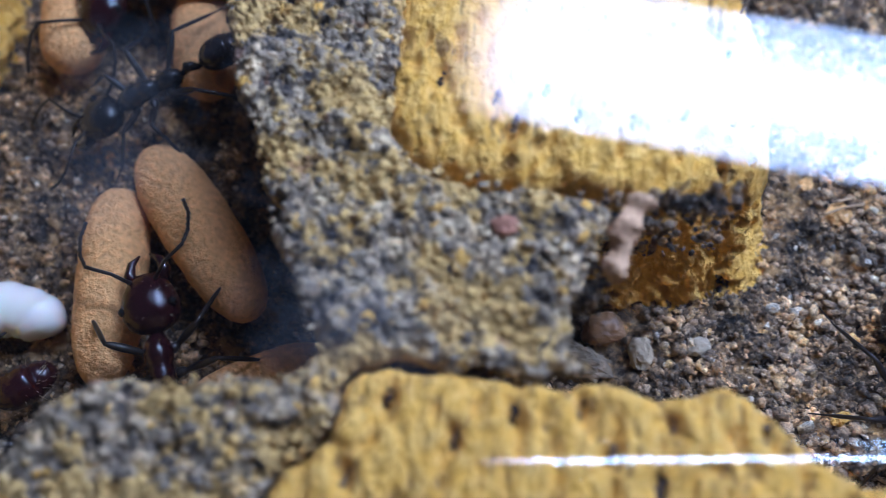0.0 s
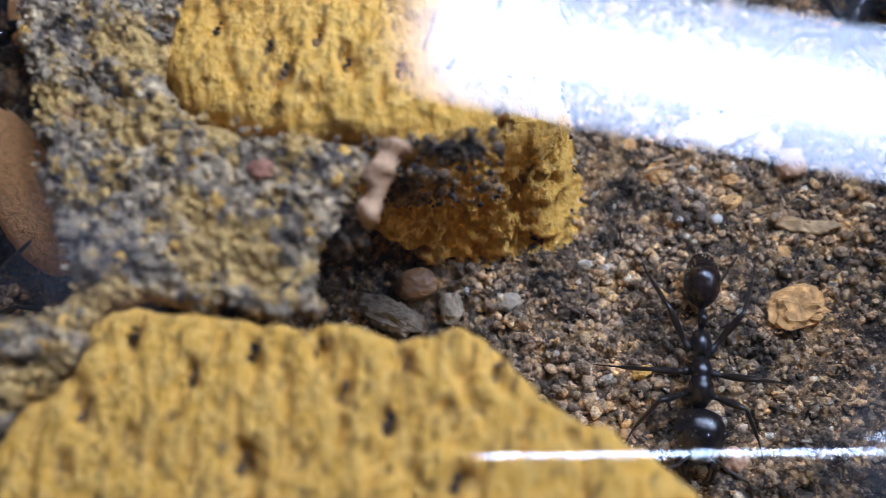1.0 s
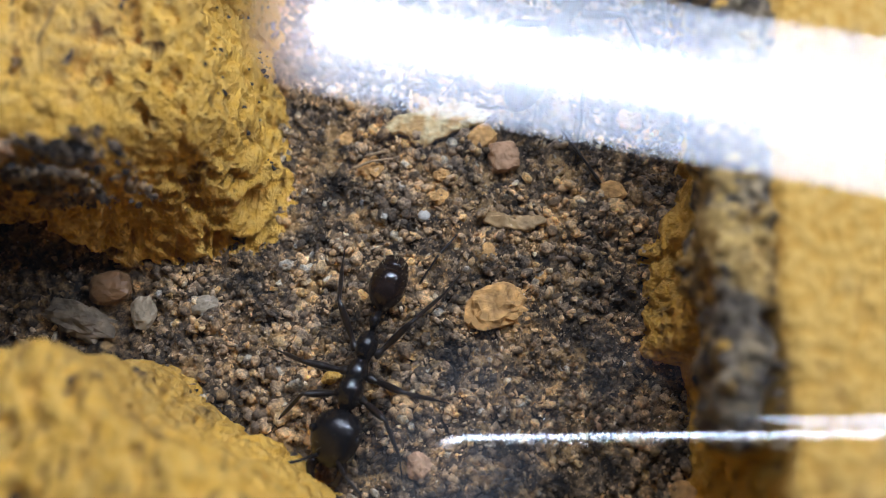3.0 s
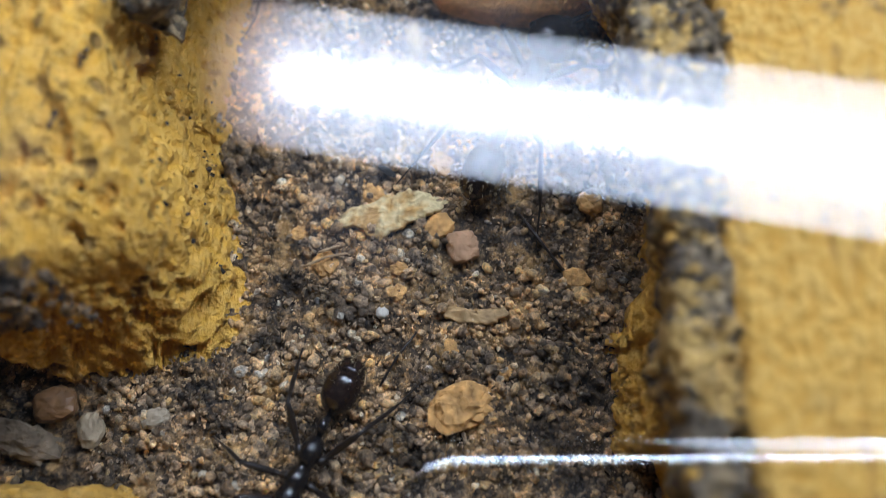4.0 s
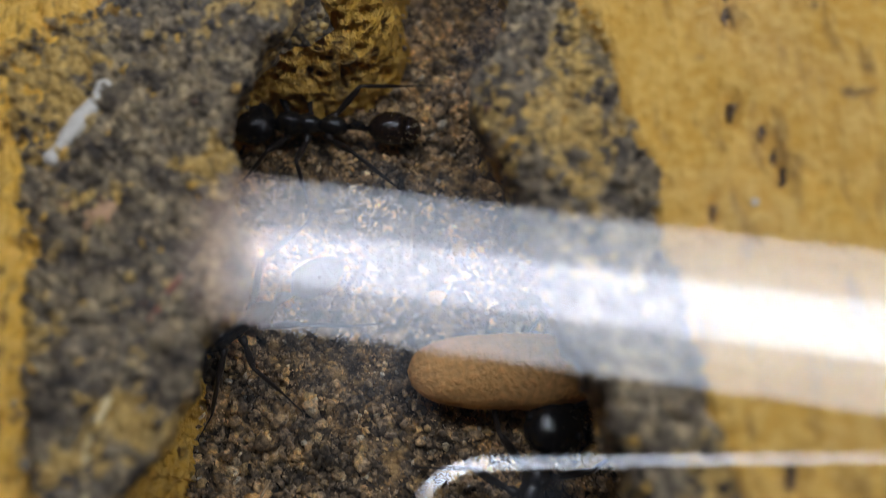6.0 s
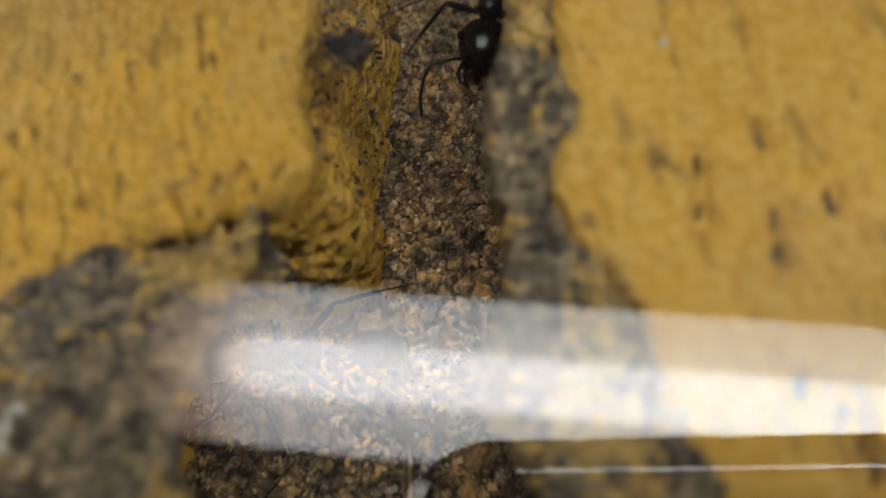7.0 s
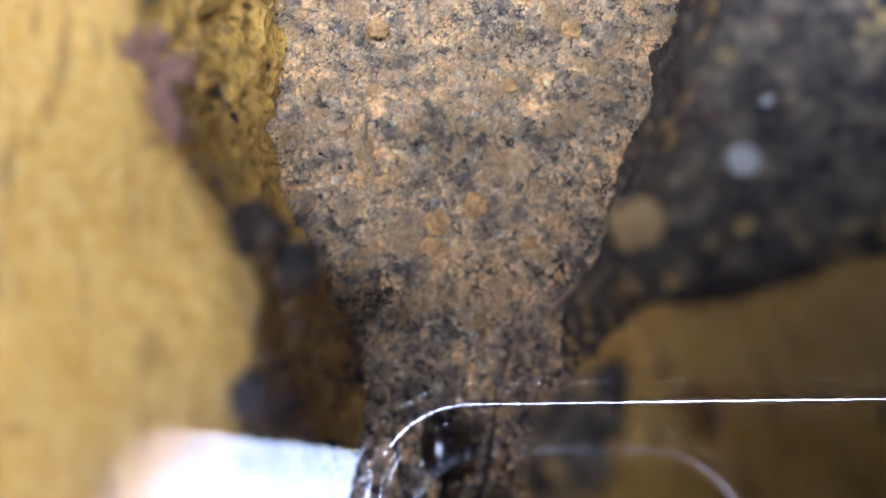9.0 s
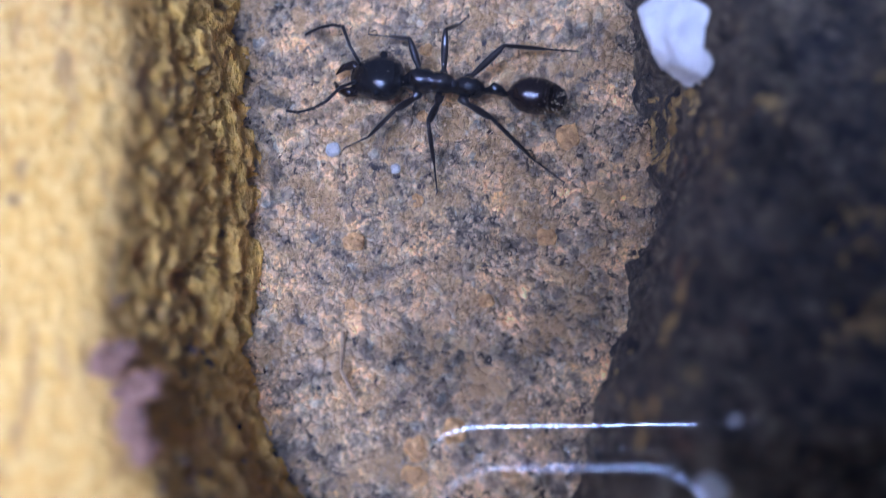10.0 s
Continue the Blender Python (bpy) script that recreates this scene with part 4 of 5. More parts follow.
# ---- ants ----
def profile_body(rows, sides=18, squash=1.0, bend=0.0):
    """A closed body along y from (y, radius, z) rows, rounded at both ends."""
    return tube([(bend * y * y, y, z) for y, _, z in rows], [r for _, r, _ in rows], sides, squash)


def leg_mesh(side, foot, knee, ankle):
    """Coxa, swollen femur, slim tibia and thread-like tarsus from the hip outwards; the hip is the origin."""
    k, a, e = Vector(knee), Vector(ankle), Vector(foot)
    c, claw = k * 0.22 + Vector((0, 0, -0.35)), e + Vector((0.35, 0.1, 0.0))
    pts, rad = [], []
    for p, q, steps, r0, r1, bulge in ((Vector((0, 0, 0)), c, 3, 0.46, 0.30, 0.05), (c, k, 6, 0.24, 0.24, 0.13), (k, a, 6, 0.19, 0.16, 0.05), (a, e, 6, 0.10, 0.06, 0.0)):
        for s in range(steps):
            w = s / steps
            pts.append(p + (q - p) * w)
            rad.append(r0 + (r1 - r0) * w + bulge * math.sin(math.pi * w))
    pts += [e, claw]
    rad += [0.07, 0.03]
    return tube([(side * p.x, p.y, p.z) for p in pts], rad, 8)


def hair_mesh(centre, reach, count, long, seed):
    """Short stiff bristles standing on a rounded body."""
    r = np.random.default_rng(seed)
    v, f = [], []
    for _ in range(count):
        d = r.normal(size=3)
        d[2] = abs(d[2])
        d /= np.linalg.norm(d)
        root = np.array(centre) + d * reach
        tip = root + (d + r.normal(0, 0.25, 3) + (0, -0.45, 0)) * long * r.uniform(0.6, 1.2)
        a = np.cross(d, (0.3, 0.5, 0.8))
        a /= np.linalg.norm(a)
        b = np.cross(d, a)
        n = len(v)
        v += [root + 0.028 * a, root - 0.014 * a + 0.024 * b, root - 0.014 * a - 0.024 * b, tip]
        f += [(n, n + 1, n + 3), (n + 1, n + 2, n + 3), (n + 2, n, n + 3)]
    return v, f


def build_ant(body, gaster_mat, label):
    ant = tagged(new("ant"), label, "ant", "ants of the colony")
    h = 2.7
    part("mesosoma", profile_body([(-3.9, 0.3, h - 0.1), (-3.6, 0.7, h), (-3.0, 0.95, h + 0.15), (-2.3, 0.98, h + 0.35), (-1.7, 0.86, h + 0.35), (-1.25, 0.68, h + 0.2), (-0.95, 0.66, h + 0.2), (-0.5, 0.85, h + 0.4), (0.1, 1.0, h + 0.55),
                                   (0.7, 1.0, h + 0.55), (1.0, 0.93, h + 0.5), (1.4, 1.12, h + 0.6), (2.1, 1.22, h + 0.55), (2.8, 1.05, h + 0.35), (3.4, 0.7, h + 0.1), (3.9, 0.4, h)], 20, 1.1), body, ant)
    part("petiole", profile_body([(-6.1, 0.2, h - 0.2), (-5.7, 0.34, h - 0.1), (-5.2, 0.50, h + 0.5), (-4.85, 0.55, h + 0.75), (-4.5, 0.40, h + 0.3), (-3.9, 0.26, h)], 12, 1.1), body, ant)
    gaster = part("gaster", profile_body([(-11.6, 0.15, h - 0.5), (-11.45, 0.6, h - 0.45), (-11.1, 1.05, h - 0.3), (-10.9, 1.2, h - 0.2), (-10.8, 1.17, h - 0.15), (-10.6, 1.38, h - 0.1), (-10.15, 1.52, h), (-10.05, 1.46, h), (-9.95, 1.58, h), (-9.2, 1.76, h + 0.15),
                                          (-8.35, 1.76, h + 0.2), (-8.25, 1.69, h + 0.2), (-8.15, 1.76, h + 0.2), (-7.3, 1.55, h + 0.1), (-6.7, 1.12, h), (-6.3, 0.62, h - 0.1), (-6.0, 0.2, h - 0.2)], 24, 0.95), gaster_mat, ant, "glossy banded gaster")
    part("bristles", hair_mesh((0, -9.2, h), np.array((1.6, 2.3, 1.55)), 70, 0.75, 5), M_HAIR, gaster, "pale golden bristles", False)
    head = part("head", profile_body([(3.7, 0.3, h), (3.95, 1.25, h), (4.4, 1.95, h + 0.1), (5.2, 2.32, h + 0.2), (6.2, 2.38, h + 0.2), (7.1, 2.15, h), (7.9, 1.75, h - 0.2), (8.5, 1.2, h - 0.4), (8.8, 0.5, h - 0.5)], 24, 0.72), body, ant)
    part("bristles", hair_mesh((0, 6.2, h), np.array((2.1, 2.3, 1.6)), 45, 0.5, 6), M_HAIR, head, "pale golden bristles", False)
    for sgn in (-1, 1):
        part("mandible", tube([(sgn * 1.2, 8.2, h - 0.6), (sgn * 1.5, 9.1, h - 0.7), (sgn * 1.2, 10.0, h - 0.8), (sgn * 0.4, 10.6, h - 0.9)], [0.55, 0.5, 0.36, 0.08], 8), gaster_mat, head)
        part("eye", tube([(sgn * 2.0, 6.0, h + 0.9), (sgn * 2.25, 6.0, h + 1.05), (sgn * 2.4, 6.0, h + 1.1)], [0.42, 0.36, 0.1], 10), M_ANT, head)
        way = [Vector((sgn * x, y, h + z)) for x, y, z in ((0.8, 8.0, 0.6), (2.2, 9.2, 1.6), (4.0, 10.2, 1.9), (4.5, 11.4, 1.2), (4.6, 13.0, 0.2), (4.2, 14.4, -0.6))]
        # the scape is smooth, the whip beyond the elbow beaded
        pts, rad = way[:3], [0.19, 0.15, 0.17]
        for a, b in zip(way[2:], way[3:]):
            for k in range(6):
                pts.append(a + (b - a) * ((k + 1) / 6))
                rad.append(0.19 if k % 2 else 0.13)
        part("antenna", tube(pts, rad, 8), M_LEG, head)
        for hip, knee, ankle, foot in (((0.9, 2.2, h - 0.2), (2.9, 1.6, 1.6), (4.6, 4.2, -1.2), (5.4, 6.6, -2.6)),
                                       ((1.0, 0.2, h - 0.2), (3.9, 0.3, 2.0), (6.6, -0.5, -1.0), (8.6, -1.0, -2.6)),
                                       ((0.9, -1.8, h - 0.2), (2.9, -3.4, 2.2), (4.9, -7.4, -0.9), (6.1, -10.6, -2.6))):
            leg = part("leg", leg_mesh(sgn, foot, knee, ankle), M_LEG, ant)
            leg.location = Vector((sgn * hip[0], hip[1], hip[2])) * MM
    return ant


def ant_pose(x, y, z, turn, rx=0, ry=0):
    return pose(x * MM, y * MM, z * MM, rx, ry, turn)


ant_walker = build_ant(M_ANT, M_GASTER, "black ant with brown gaster on the gallery soil")
ant_narrow = copy_thing(ant_walker, ant_pose(83, 138, 0.3, 165))
tagged(ant_narrow, "black ant walking down the narrow gallery")
ant_narrow.scale = (1.04, 1.04, 1.04)
ant_across = copy_thing(ant_walker, ant_pose(88.8, 181.0, 0.3, 71))
tagged(ant_across, "black ant standing across the wide gallery floor")
ant_cocoon = copy_thing(ant_walker, ant_pose(79.2, 65.4, 0.5, -24) @ Matrix.Scale(1.12, 4))
tagged(ant_cocoon, "black ant beside a cocoon in deep shade")
ant_nook = copy_thing(ant_walker, ant_pose(52.6, 82.2, 1.0, 122))
tagged(ant_nook, "black ant half under the dirt crust")
ant_upper = copy_thing(ant_walker, ant_pose(59.0, 103.8, 0.6, 84))
tagged(ant_upper, "glossy black ant at the mouth of the narrow gallery")
ant_brood = copy_thing(ant_walker, ant_pose(-13.0, 51.6, 5.0, 120, -12))
tagged(ant_brood, "black ant leaning over a cocoon")
ant_red = build_ant(M_ANT_RED, M_ANT_RED, "dark red-brown ant standing on the cocoons")
ant_red.matrix_basis = ant_pose(-5.4, 22.0, 4.6, 20, 12) @ Matrix.Scale(1.15, 4)
ant_red_low = copy_thing(ant_red, ant_pose(-27.5, 13.0, 2.5, 130))
tagged(ant_red_low, "dark red-brown ant at the chamber wall beside a larva")


ant_guard = copy_thing(ant_red, ant_pose(-20.4, 68.4, 3.6, 168))
tagged(ant_guard, "dark red-brown ant at the edge of the brood pile")


# ---- brood ----
def cocoon_mesh(length, radius, seed, creases=0.0):
    v, f = [], []
    n, sides = 40, 28
    for k in range(n + 1):
        s = k / n
        y = (s - 0.5) * length
        w = abs(2 * s - 1)
        r = radius * (1 - w ** 3.2) ** 0.5 if w < 1 else 0.0
        r *= 1 + 0.08 * (s - 0.5)
        for j in range(sides):
            a = 2 * math.pi * j / sides
            v.append((max(r, 0.02) * math.cos(a), y, max(r, 0.02) * math.sin(a)))
    v = np.array(v)
    d = 1 + 0.035 * fbm(v * 0.45 + seed, 3, seed) + 0.016 * vnoise(v * (0.8, 2.4, 0.8), seed + 2) - creases * np.clip(vnoise(v * (0.35, 0.9, 0.35), seed + 4) - 0.35, 0, 1)
    v[:, 0] *= d
    v[:, 2] *= d
    for k in range(n):
        for j in range(sides):
            q = (j + 1) % sides
            f.append((k * sides + j, (k + 1) * sides + j, (k + 1) * sides + q, k * sides + q))
    return v, f


def cocoon(ax, ay, az, bx, by, bz, radius, seed, label, creases=0.0):
    a, b = Vector((ax, ay, az)), Vector((bx, by, bz))
    v, f = cocoon_mesh((b - a).length, radius, seed, creases)
    ob = mesh_object("cocoon", v, f, M_COCOON)
    ob.matrix_basis = Matrix.Translation((a + b) / 2 * MM) @ (b - a).to_track_quat("Y", "Z").to_matrix().to_4x4()
    return tagged(ob, label, "cocoon", "cocoons in the nest")


cocoon(-12.6, 20.0, 4.6, -15.6, 41.2, 4.6, 3.5, 1, "light brown papery cocoon with a dented end", 0.22)
cocoon(1.4, 28.6, 4.6, -13.4, 45.6, 5.2, 3.8, 2, "plump light brown cocoon lying beside another")
cocoon(-27.5, 66, 4.2, -25.0, 55, 4.0, 3.5, 3, "brown cocoon at the back of the brood pile")
cocoon(-12.5, 66, 4.2, -8.5, 53, 4.0, 3.6, 4, "shaded brown cocoon at the back of the brood pile")
cocoon(-21.5, 66.5, 8.6, -6.5, 66.8, 8.6, 3.5, 5, "brown cocoon on top of the brood pile")
cocoon(-4.0, 18.5, 3.6, 10.0, 25.5, 3.6, 3.4, 6, "shaded brown cocoon half under the dirt ridge", 0.1)
cocoon(68.8, 77.2, 4.0, 86.8, 76.4, 4.0, 3.5, 7, "light brown cocoon lying across the gallery", 0.12)


def build_larva():
    v, f = [], []
    pts, rad = [], []
    for k in range(37):
        s = k / 36
        a = math.pi * (0.15 + 0.8 * s)
        pts.append((-6.5 * math.cos(a) * 0.9, 3.2 * math.sin(a), 0))
        rad.append((2.75 * (1 - abs(2 * s - 1) ** 3) ** 0.5 + 0.05) * (1 - 0.022 * math.cos(s * 2 * math.pi * 7) + 0.03 * math.sin(s * 17)))
    ob = mesh_object("larva", *tube(pts, rad, 22), M_LARVA)
    ob.matrix_basis = pose(-25.2 * MM, 24.0 * MM, 3.6 * MM, 0, 0, 6)
    return tagged(ob, "glossy white curled larva on the chamber floor", "larva")


build_larva()


# ---- stones, chips and scraps ----
def lump(name, x, y, z, sx, sy, sz, material, label, category, seed, turn=0, rough=0.3, res=14, parent=None):
    v, f = [], []
    for k in range(res + 1):
        t = math.pi * k / res
        for j in range(2 * res):
            a = math.pi * j / res
            v.append((math.sin(t) * math.cos(a), math.sin(t) * math.sin(a), math.cos(t)))
    v = np.array(v)
    d = 1 + rough * 1.5 * fbm(v * 1.5 + seed * 3.7, 4, seed) + 0.35 * rough * vnoise(v * 4.5, seed + 3)
    v = v * d[:, None]
    v = np.sign(v) * np.abs(v) ** 0.85 * (sx, sy, sz)
    for k in range(res):
        for j in range(2 * res):
            q = (j + 1) % (2 * res)
            f.append((k * 2 * res + j, (k + 1) * 2 * res + j, (k + 1) * 2 * res + q, k * 2 * res + q))
    ob = mesh_object(name, v, f, material, parent, smooth=False)
    ob.matrix_basis = pose(x * MM, y * MM, z * MM, 0, 0, turn)
    return tagged(ob, label, category) if category else ob


def flake(name, outline, z, thick, material, label, category, seed, curl=0.5):
    """A thin uneven chip with a ragged outline."""
    loop = dense_loop(smooth_loop(outline, 1), 0.25)
    l3 = np.c_[loop, np.zeros(len(loop))]
    c = loop.mean(0)
    loop = c + (loop - c) * (1 + 0.34 * fbm(l3 * 0.8, 4, seed) + 0.09 * vnoise(l3 * 3, seed))[:, None]
    rings = [1.0, 0.96, 0.8, 0.6, 0.4, 0.2, 0.05]
    top = [c + (loop - c) * r for r in rings]
    verts, faces, n = [], [], len(loop)
    for lift, seq in ((thick, top), (0.0, top)):
        for r, q in zip(rings, seq):
            q3 = np.c_[q, np.zeros(n)]
            h = z + curl * fbm(q3 * 0.35, 3, seed + 5) + (lift if r < 0.99 else lift * 0.5) * (1 + 0.8 * vnoise(q3 * 1.5, seed + 7)) + 0.25 * fbm(q3 * 1.6, 3, seed + 8)
            verts += list(np.c_[q, h])
    m = len(rings)
    for base, flip in ((0, False), (m * n, True)):
        for k in range(m - 1):
            for s in range(n):
                t = (s + 1) % n
                q = (base + k * n + s, base + k * n + t, base + (k + 1) * n + t, base + (k + 1) * n + s)
                faces.append(q[::-1] if flip else q)
        cap = tuple(base + (m - 1) * n + s for s in range(n))
        faces.append(cap[::-1] if flip else cap)
    for s in range(n):
        t = (s + 1) % n
        faces.append((s, m * n + s, m * n + t, t))
    return tagged(mesh_object(name, verts, faces, material), label, category)


flake("pale_flake", [(60.3, 50.4), (61.5, 52.6), (64.5, 53.6), (67, 55.2), (70, 54.6), (72.4, 54.2), (70.5, 52.6), (68, 51.6), (66.6, 50.4), (65.0, 49.6), (63.5, 51.2)], 0.9, 0.5, M_PALE, "cream flake of dry husk lying on the soil", "flake", 101, 1.0)
lump("stone", 73.9, 33.6, 0.9, 2.6, 2.0, 1.5, M_STONE, "orange-tan angular stone on the soil", "stone", 111, 20, 0.5)
lump("stone", 73.5, 49.4, 0.7, 1.7, 1.6, 1.2, M_PINK, "rough pinkish clay stone on the soil", "stone", 112, 0)
lump("clod", 71.0, 51.4, 0.6, 1.5, 1.2, 0.9, M_STONE, "small orange clod beside the flake", "clod", 113, 40)
lump("stone", 66.1, 42.4, 0.5, 0.62, 0.6, 0.55, M_WHITE, "tiny round white grain", "stone", 114, 0, 0.1)
lump("stone", 36.0, 32.0, 0.8, 2.2, 1.7, 1.3, plain("amber_stone", (0.22, 0.12, 0.05), 0.5, 0.4, 500, 0.0003), "amber-brown stone in the shade of the block", "stone", 115, 10)
lump("stone", 33.4, 28.6, 0.6, 3.0, 1.7, 1.4, plain("grey_stone", (0.20, 0.155, 0.10), 0.8, 0.5, 600, 0.0006), "rough grey-brown stone between the blocks", "stone", 116, -10, 0.5)
lump("stone", 39.8, 30.0, 0.8, 1.2, 1.6, 1.1, plain("beige_stone", (0.36, 0.29, 0.19), 0.8, 0.3, 600, 0.0004), "beige pebble at the foot of the block", "stone", 117, 15)
lump("stone", 45.6, 31.3, 0.6, 1.2, 0.9, 0.8, plain("quartz_stone", (0.36, 0.30, 0.21), 0.5, 0.25, 600, 0.0003), "pale quartz pebble on the soil", "stone", 118, 30)
lump("stone", 68.2, 18.2, 0.6, 1.1, 1.2, 0.8, M_PINK, "small reddish stone on the soil", "stone", 119, 0)
for k in range(16):
    x, y = rng.uniform(52, 92), rng.uniform(6, 100)
    s = rng.uniform(0.6, 1.25)
    lump("clod", x, y, float(floor_height(np.array([x]), np.array([y]))[0]) + s * 0.25, s * rng.uniform(0.8, 1.4), s, s * 0.7, M_STONE if k % 3 else M_SOIL_BASE, "loose soil clod on the gallery floor" if k % 3 == 0 else "loose orange clod on the gallery floor", "clod", 200 + k, rng.uniform(0, 180), 0.5, 9)
for k in range(10):
    x, y = rng.uniform(74, 98), rng.uniform(140, 190)
    s = rng.uniform(0.45, 0.95)
    lump("clod", x, y, float(floor_height(np.array([x]), np.array([y]))[0]) + s * 0.2, s * rng.uniform(0.8, 1.4), s, s * 0.6, M_STONE, "small tan clod on the wide gallery floor", "clod", 240 + k, rng.uniform(0, 180), 0.5, 9)

flake("wood_scrap", [(69.6, 44.2), (72.5, 43.2), (75, 42.6), (78.2, 43.4), (78.0, 42.0), (74.5, 41.4), (71.5, 42.4)], 0.7, 0.5, plain("golden_wood", (0.50, 0.34, 0.16), 0.7, 0.4, 700, 0.0003), "golden-brown splinter of wood on the soil", "splinter", 131, 1.2)
flake("chip", [(64.5, 57.5), (66.2, 56.6), (66.4, 57.0), (64.8, 57.9)], 0.6, 0.3, plain("grey_chip", (0.06, 0.065, 0.07), 0.35, 0.3, 600), "grey glossy chip on the soil", "chip", 132, 0.2)


def stick(name, points, radius, material, label, category, seed=0):
    pts = [Vector(p) for p in points]
    dense, rad = [], []
    for a, b in zip(pts, pts[1:]):
        for k in range(6):
            dense.append(a + (b - a) * (k / 6))
    dense.append(pts[-1])
    for k, p in enumerate(dense):
        s = k / (len(dense) - 1)
        rad.append(radius * (0.75 + 0.5 * abs(math.sin(seed + 5.3 * s))) * (1 if 0.04 < s < 0.96 else 0.55))
    return tagged(mesh_object(name, *tube(dense, rad, 9), material), label, category)


def build_root():
    """A rough root tip of uneven thickness."""
    way = [Vector(p) for p in ((36.0, 37.4, 23.7), (35.4, 36.0, 23.6), (34.7, 34.4, 23.4), (34.6, 33.0, 23.1), (34.2, 31.6, 22.8), (34.1, 30.2, 22.4))]
    pts, rad = [], []
    for k in range(31):
        u = k / 30 * 5
        i = min(4, int(u))
        pts.append(way[i] + (way[i + 1] - way[i]) * (u - i))
        rad.append((0.92 + 0.22 * math.sin(u * 3.3 + 0.6)) * (1.25 - 0.09 * u) * min(1.0, 0.35 + (30 - k) / 4, 0.35 + k / 4))
    v, f = tube(pts, rad, 16)
    v = np.array(v)
    v = v + 0.7 * np.stack([fbm(v * 1.1 + 5, 3, 71), fbm(v * 1.1 + 9, 3, 72), fbm(v * 1.1 + 13, 3, 73)], 1)
    ob = mesh_object("root_tip", v, f, two_tone("pinkish_root", (0.62, 0.40, 0.22), (0.36, 0.20, 0.10), 420))
    return tagged(ob, "knobbly pinkish root tip hanging from the dirt ridge", "root")


build_root()
stick("straw", [(43.4, 90.0, 24.5), (44.6, 92.2, 24.5), (46.2, 94.8, 24.4), (47.2, 97.2, 24.3)], 0.62, M_WHITE, "white straw fragment on the dirt crust", "straw", 2)
stick("twig", [(59.3, 48.2, 0.9), (61.5, 48.9, 1.0)], 0.14, M_TWIG, "thin dark twig on the soil", "twig", 3)
stick("twig", [(69.4, 95.0, 0.8), (69.2, 91.5, 1.2), (68.8, 88.6, 0.8)], 0.16, M_TWIG, "thin twig in the gallery", "twig", 4)
stick("twig", [(52.0, 62.0, 0.8), (54.0, 65.0, 1.6), (55.6, 68.2, 1.0)], 0.15, M_TWIG, "thin dark root at the wall's foot", "twig", 5)
stick("twig", [(88.6, 139.4, 0.6), (91.2, 141.3, 1.2)], 0.25, M_TWIG, "short dark root on the soil", "twig", 6)
stick("twig", [(76.0, 160.0, 0.5), (75.4, 156.5, 0.8), (76.4, 153.6, 0.6)], 0.13, M_TWIG, "thin curled root on the soil", "twig", 7)

stick("rootlet", [(50.1, 71.9, 24.3), (49.3, 69.6, 24.5), (48.9, 67.0, 24.3), (49.0, 64.6, 23.8)], 0.3, M_PALE, "pale cream rootlet on the dirt crust", "root", 8)
stick("rootlet", [(54.6, 80.5, 24.5), (53.3, 78.5, 24.6), (52.4, 76.7, 24.4)], 0.22, plain("red_root", (0.30, 0.09, 0.05), 0.6, 0.3, 800), "thin red-brown rootlet on the dirt crust", "root", 9)
stick("twig", [(58.0, 46.6, 0.9), (60.2, 47.6, 1.2), (62.3, 48.2, 0.9)], 0.13, M_TWIG, "straw-coloured splinter on the soil", "twig", 10)
stick("twig", [(66.4, 35.2, 0.8), (67.9, 38.0, 1.3), (69.6, 40.6, 0.9)], 0.11, M_LEG, "thin dark root fibre on the soil", "twig", 11)
stick("twig", [(79.0, 53.0, 0.9), (80.8, 50.4, 1.4), (83.4, 47.2, 0.9)], 0.16, M_LEG, "thin dark root fibre beside the wood splinter", "twig", 12)
lump("clod", 48.0, 85.6, 24.3, 1.4, 1.0, 0.6, M_PINK, "pinkish clod pressed into the dirt crust", "clod", 340, 30, 0.4, 10)
lump("clod", 25.4, 33.6, 24.1, 1.0, 0.8, 0.6, plain("rust_clod", (0.36, 0.17, 0.10), 0.8, 0.3, 700, 0.0004), "rusty red clod pressed into the dirt ridge", "clod", 341, 10, 0.4, 10)
lump("stone", 77.4, 177.8, 0.5, 0.75, 0.65, 0.5, M_WHITE, "small white stone on the lighter floor", "stone", 342, 0, 0.2, 10)
lump("stone", 83.0, 174.7, 0.4, 0.5, 0.5, 0.4, M_WHITE, "tiny white stone on the lighter floor", "stone", 343, 0, 0.2, 8)
for k, (x, y, r) in enumerate([(89.0, 160.4, 0.7), (84.3, 149.7, 1.1), (99.5, 174.6, 1.2), (78.0, 168.1, 1.0)]):
    lump("clod", x, y, 0.5, r, r * 0.85, r * 0.6, M_STONE, "loose orange clod on the lighter floor", "clod", 344 + k, 50 * k, 0.5, 10)
lump("stone", 84.4, 23.7, 0.6, 1.2, 0.9, 0.7, M_PINK, "small reddish stone beside the block's foot", "stone", 350, 20, 0.4, 10)
lump("stone", 92.2, 17.7, 0.8, 1.6, 1.5, 1.1, M_STONE, "round tan pebble by the block's foot", "stone", 351, 0, 0.15, 12)
lump("plaster_crumb", 59.2, 25.4, 0.9, 0.9, 0.6, 0.5, M_PLASTER_SMOOTH, "yellow plaster crumb on the soil", "crumb", 352, 30, 0.4, 10)
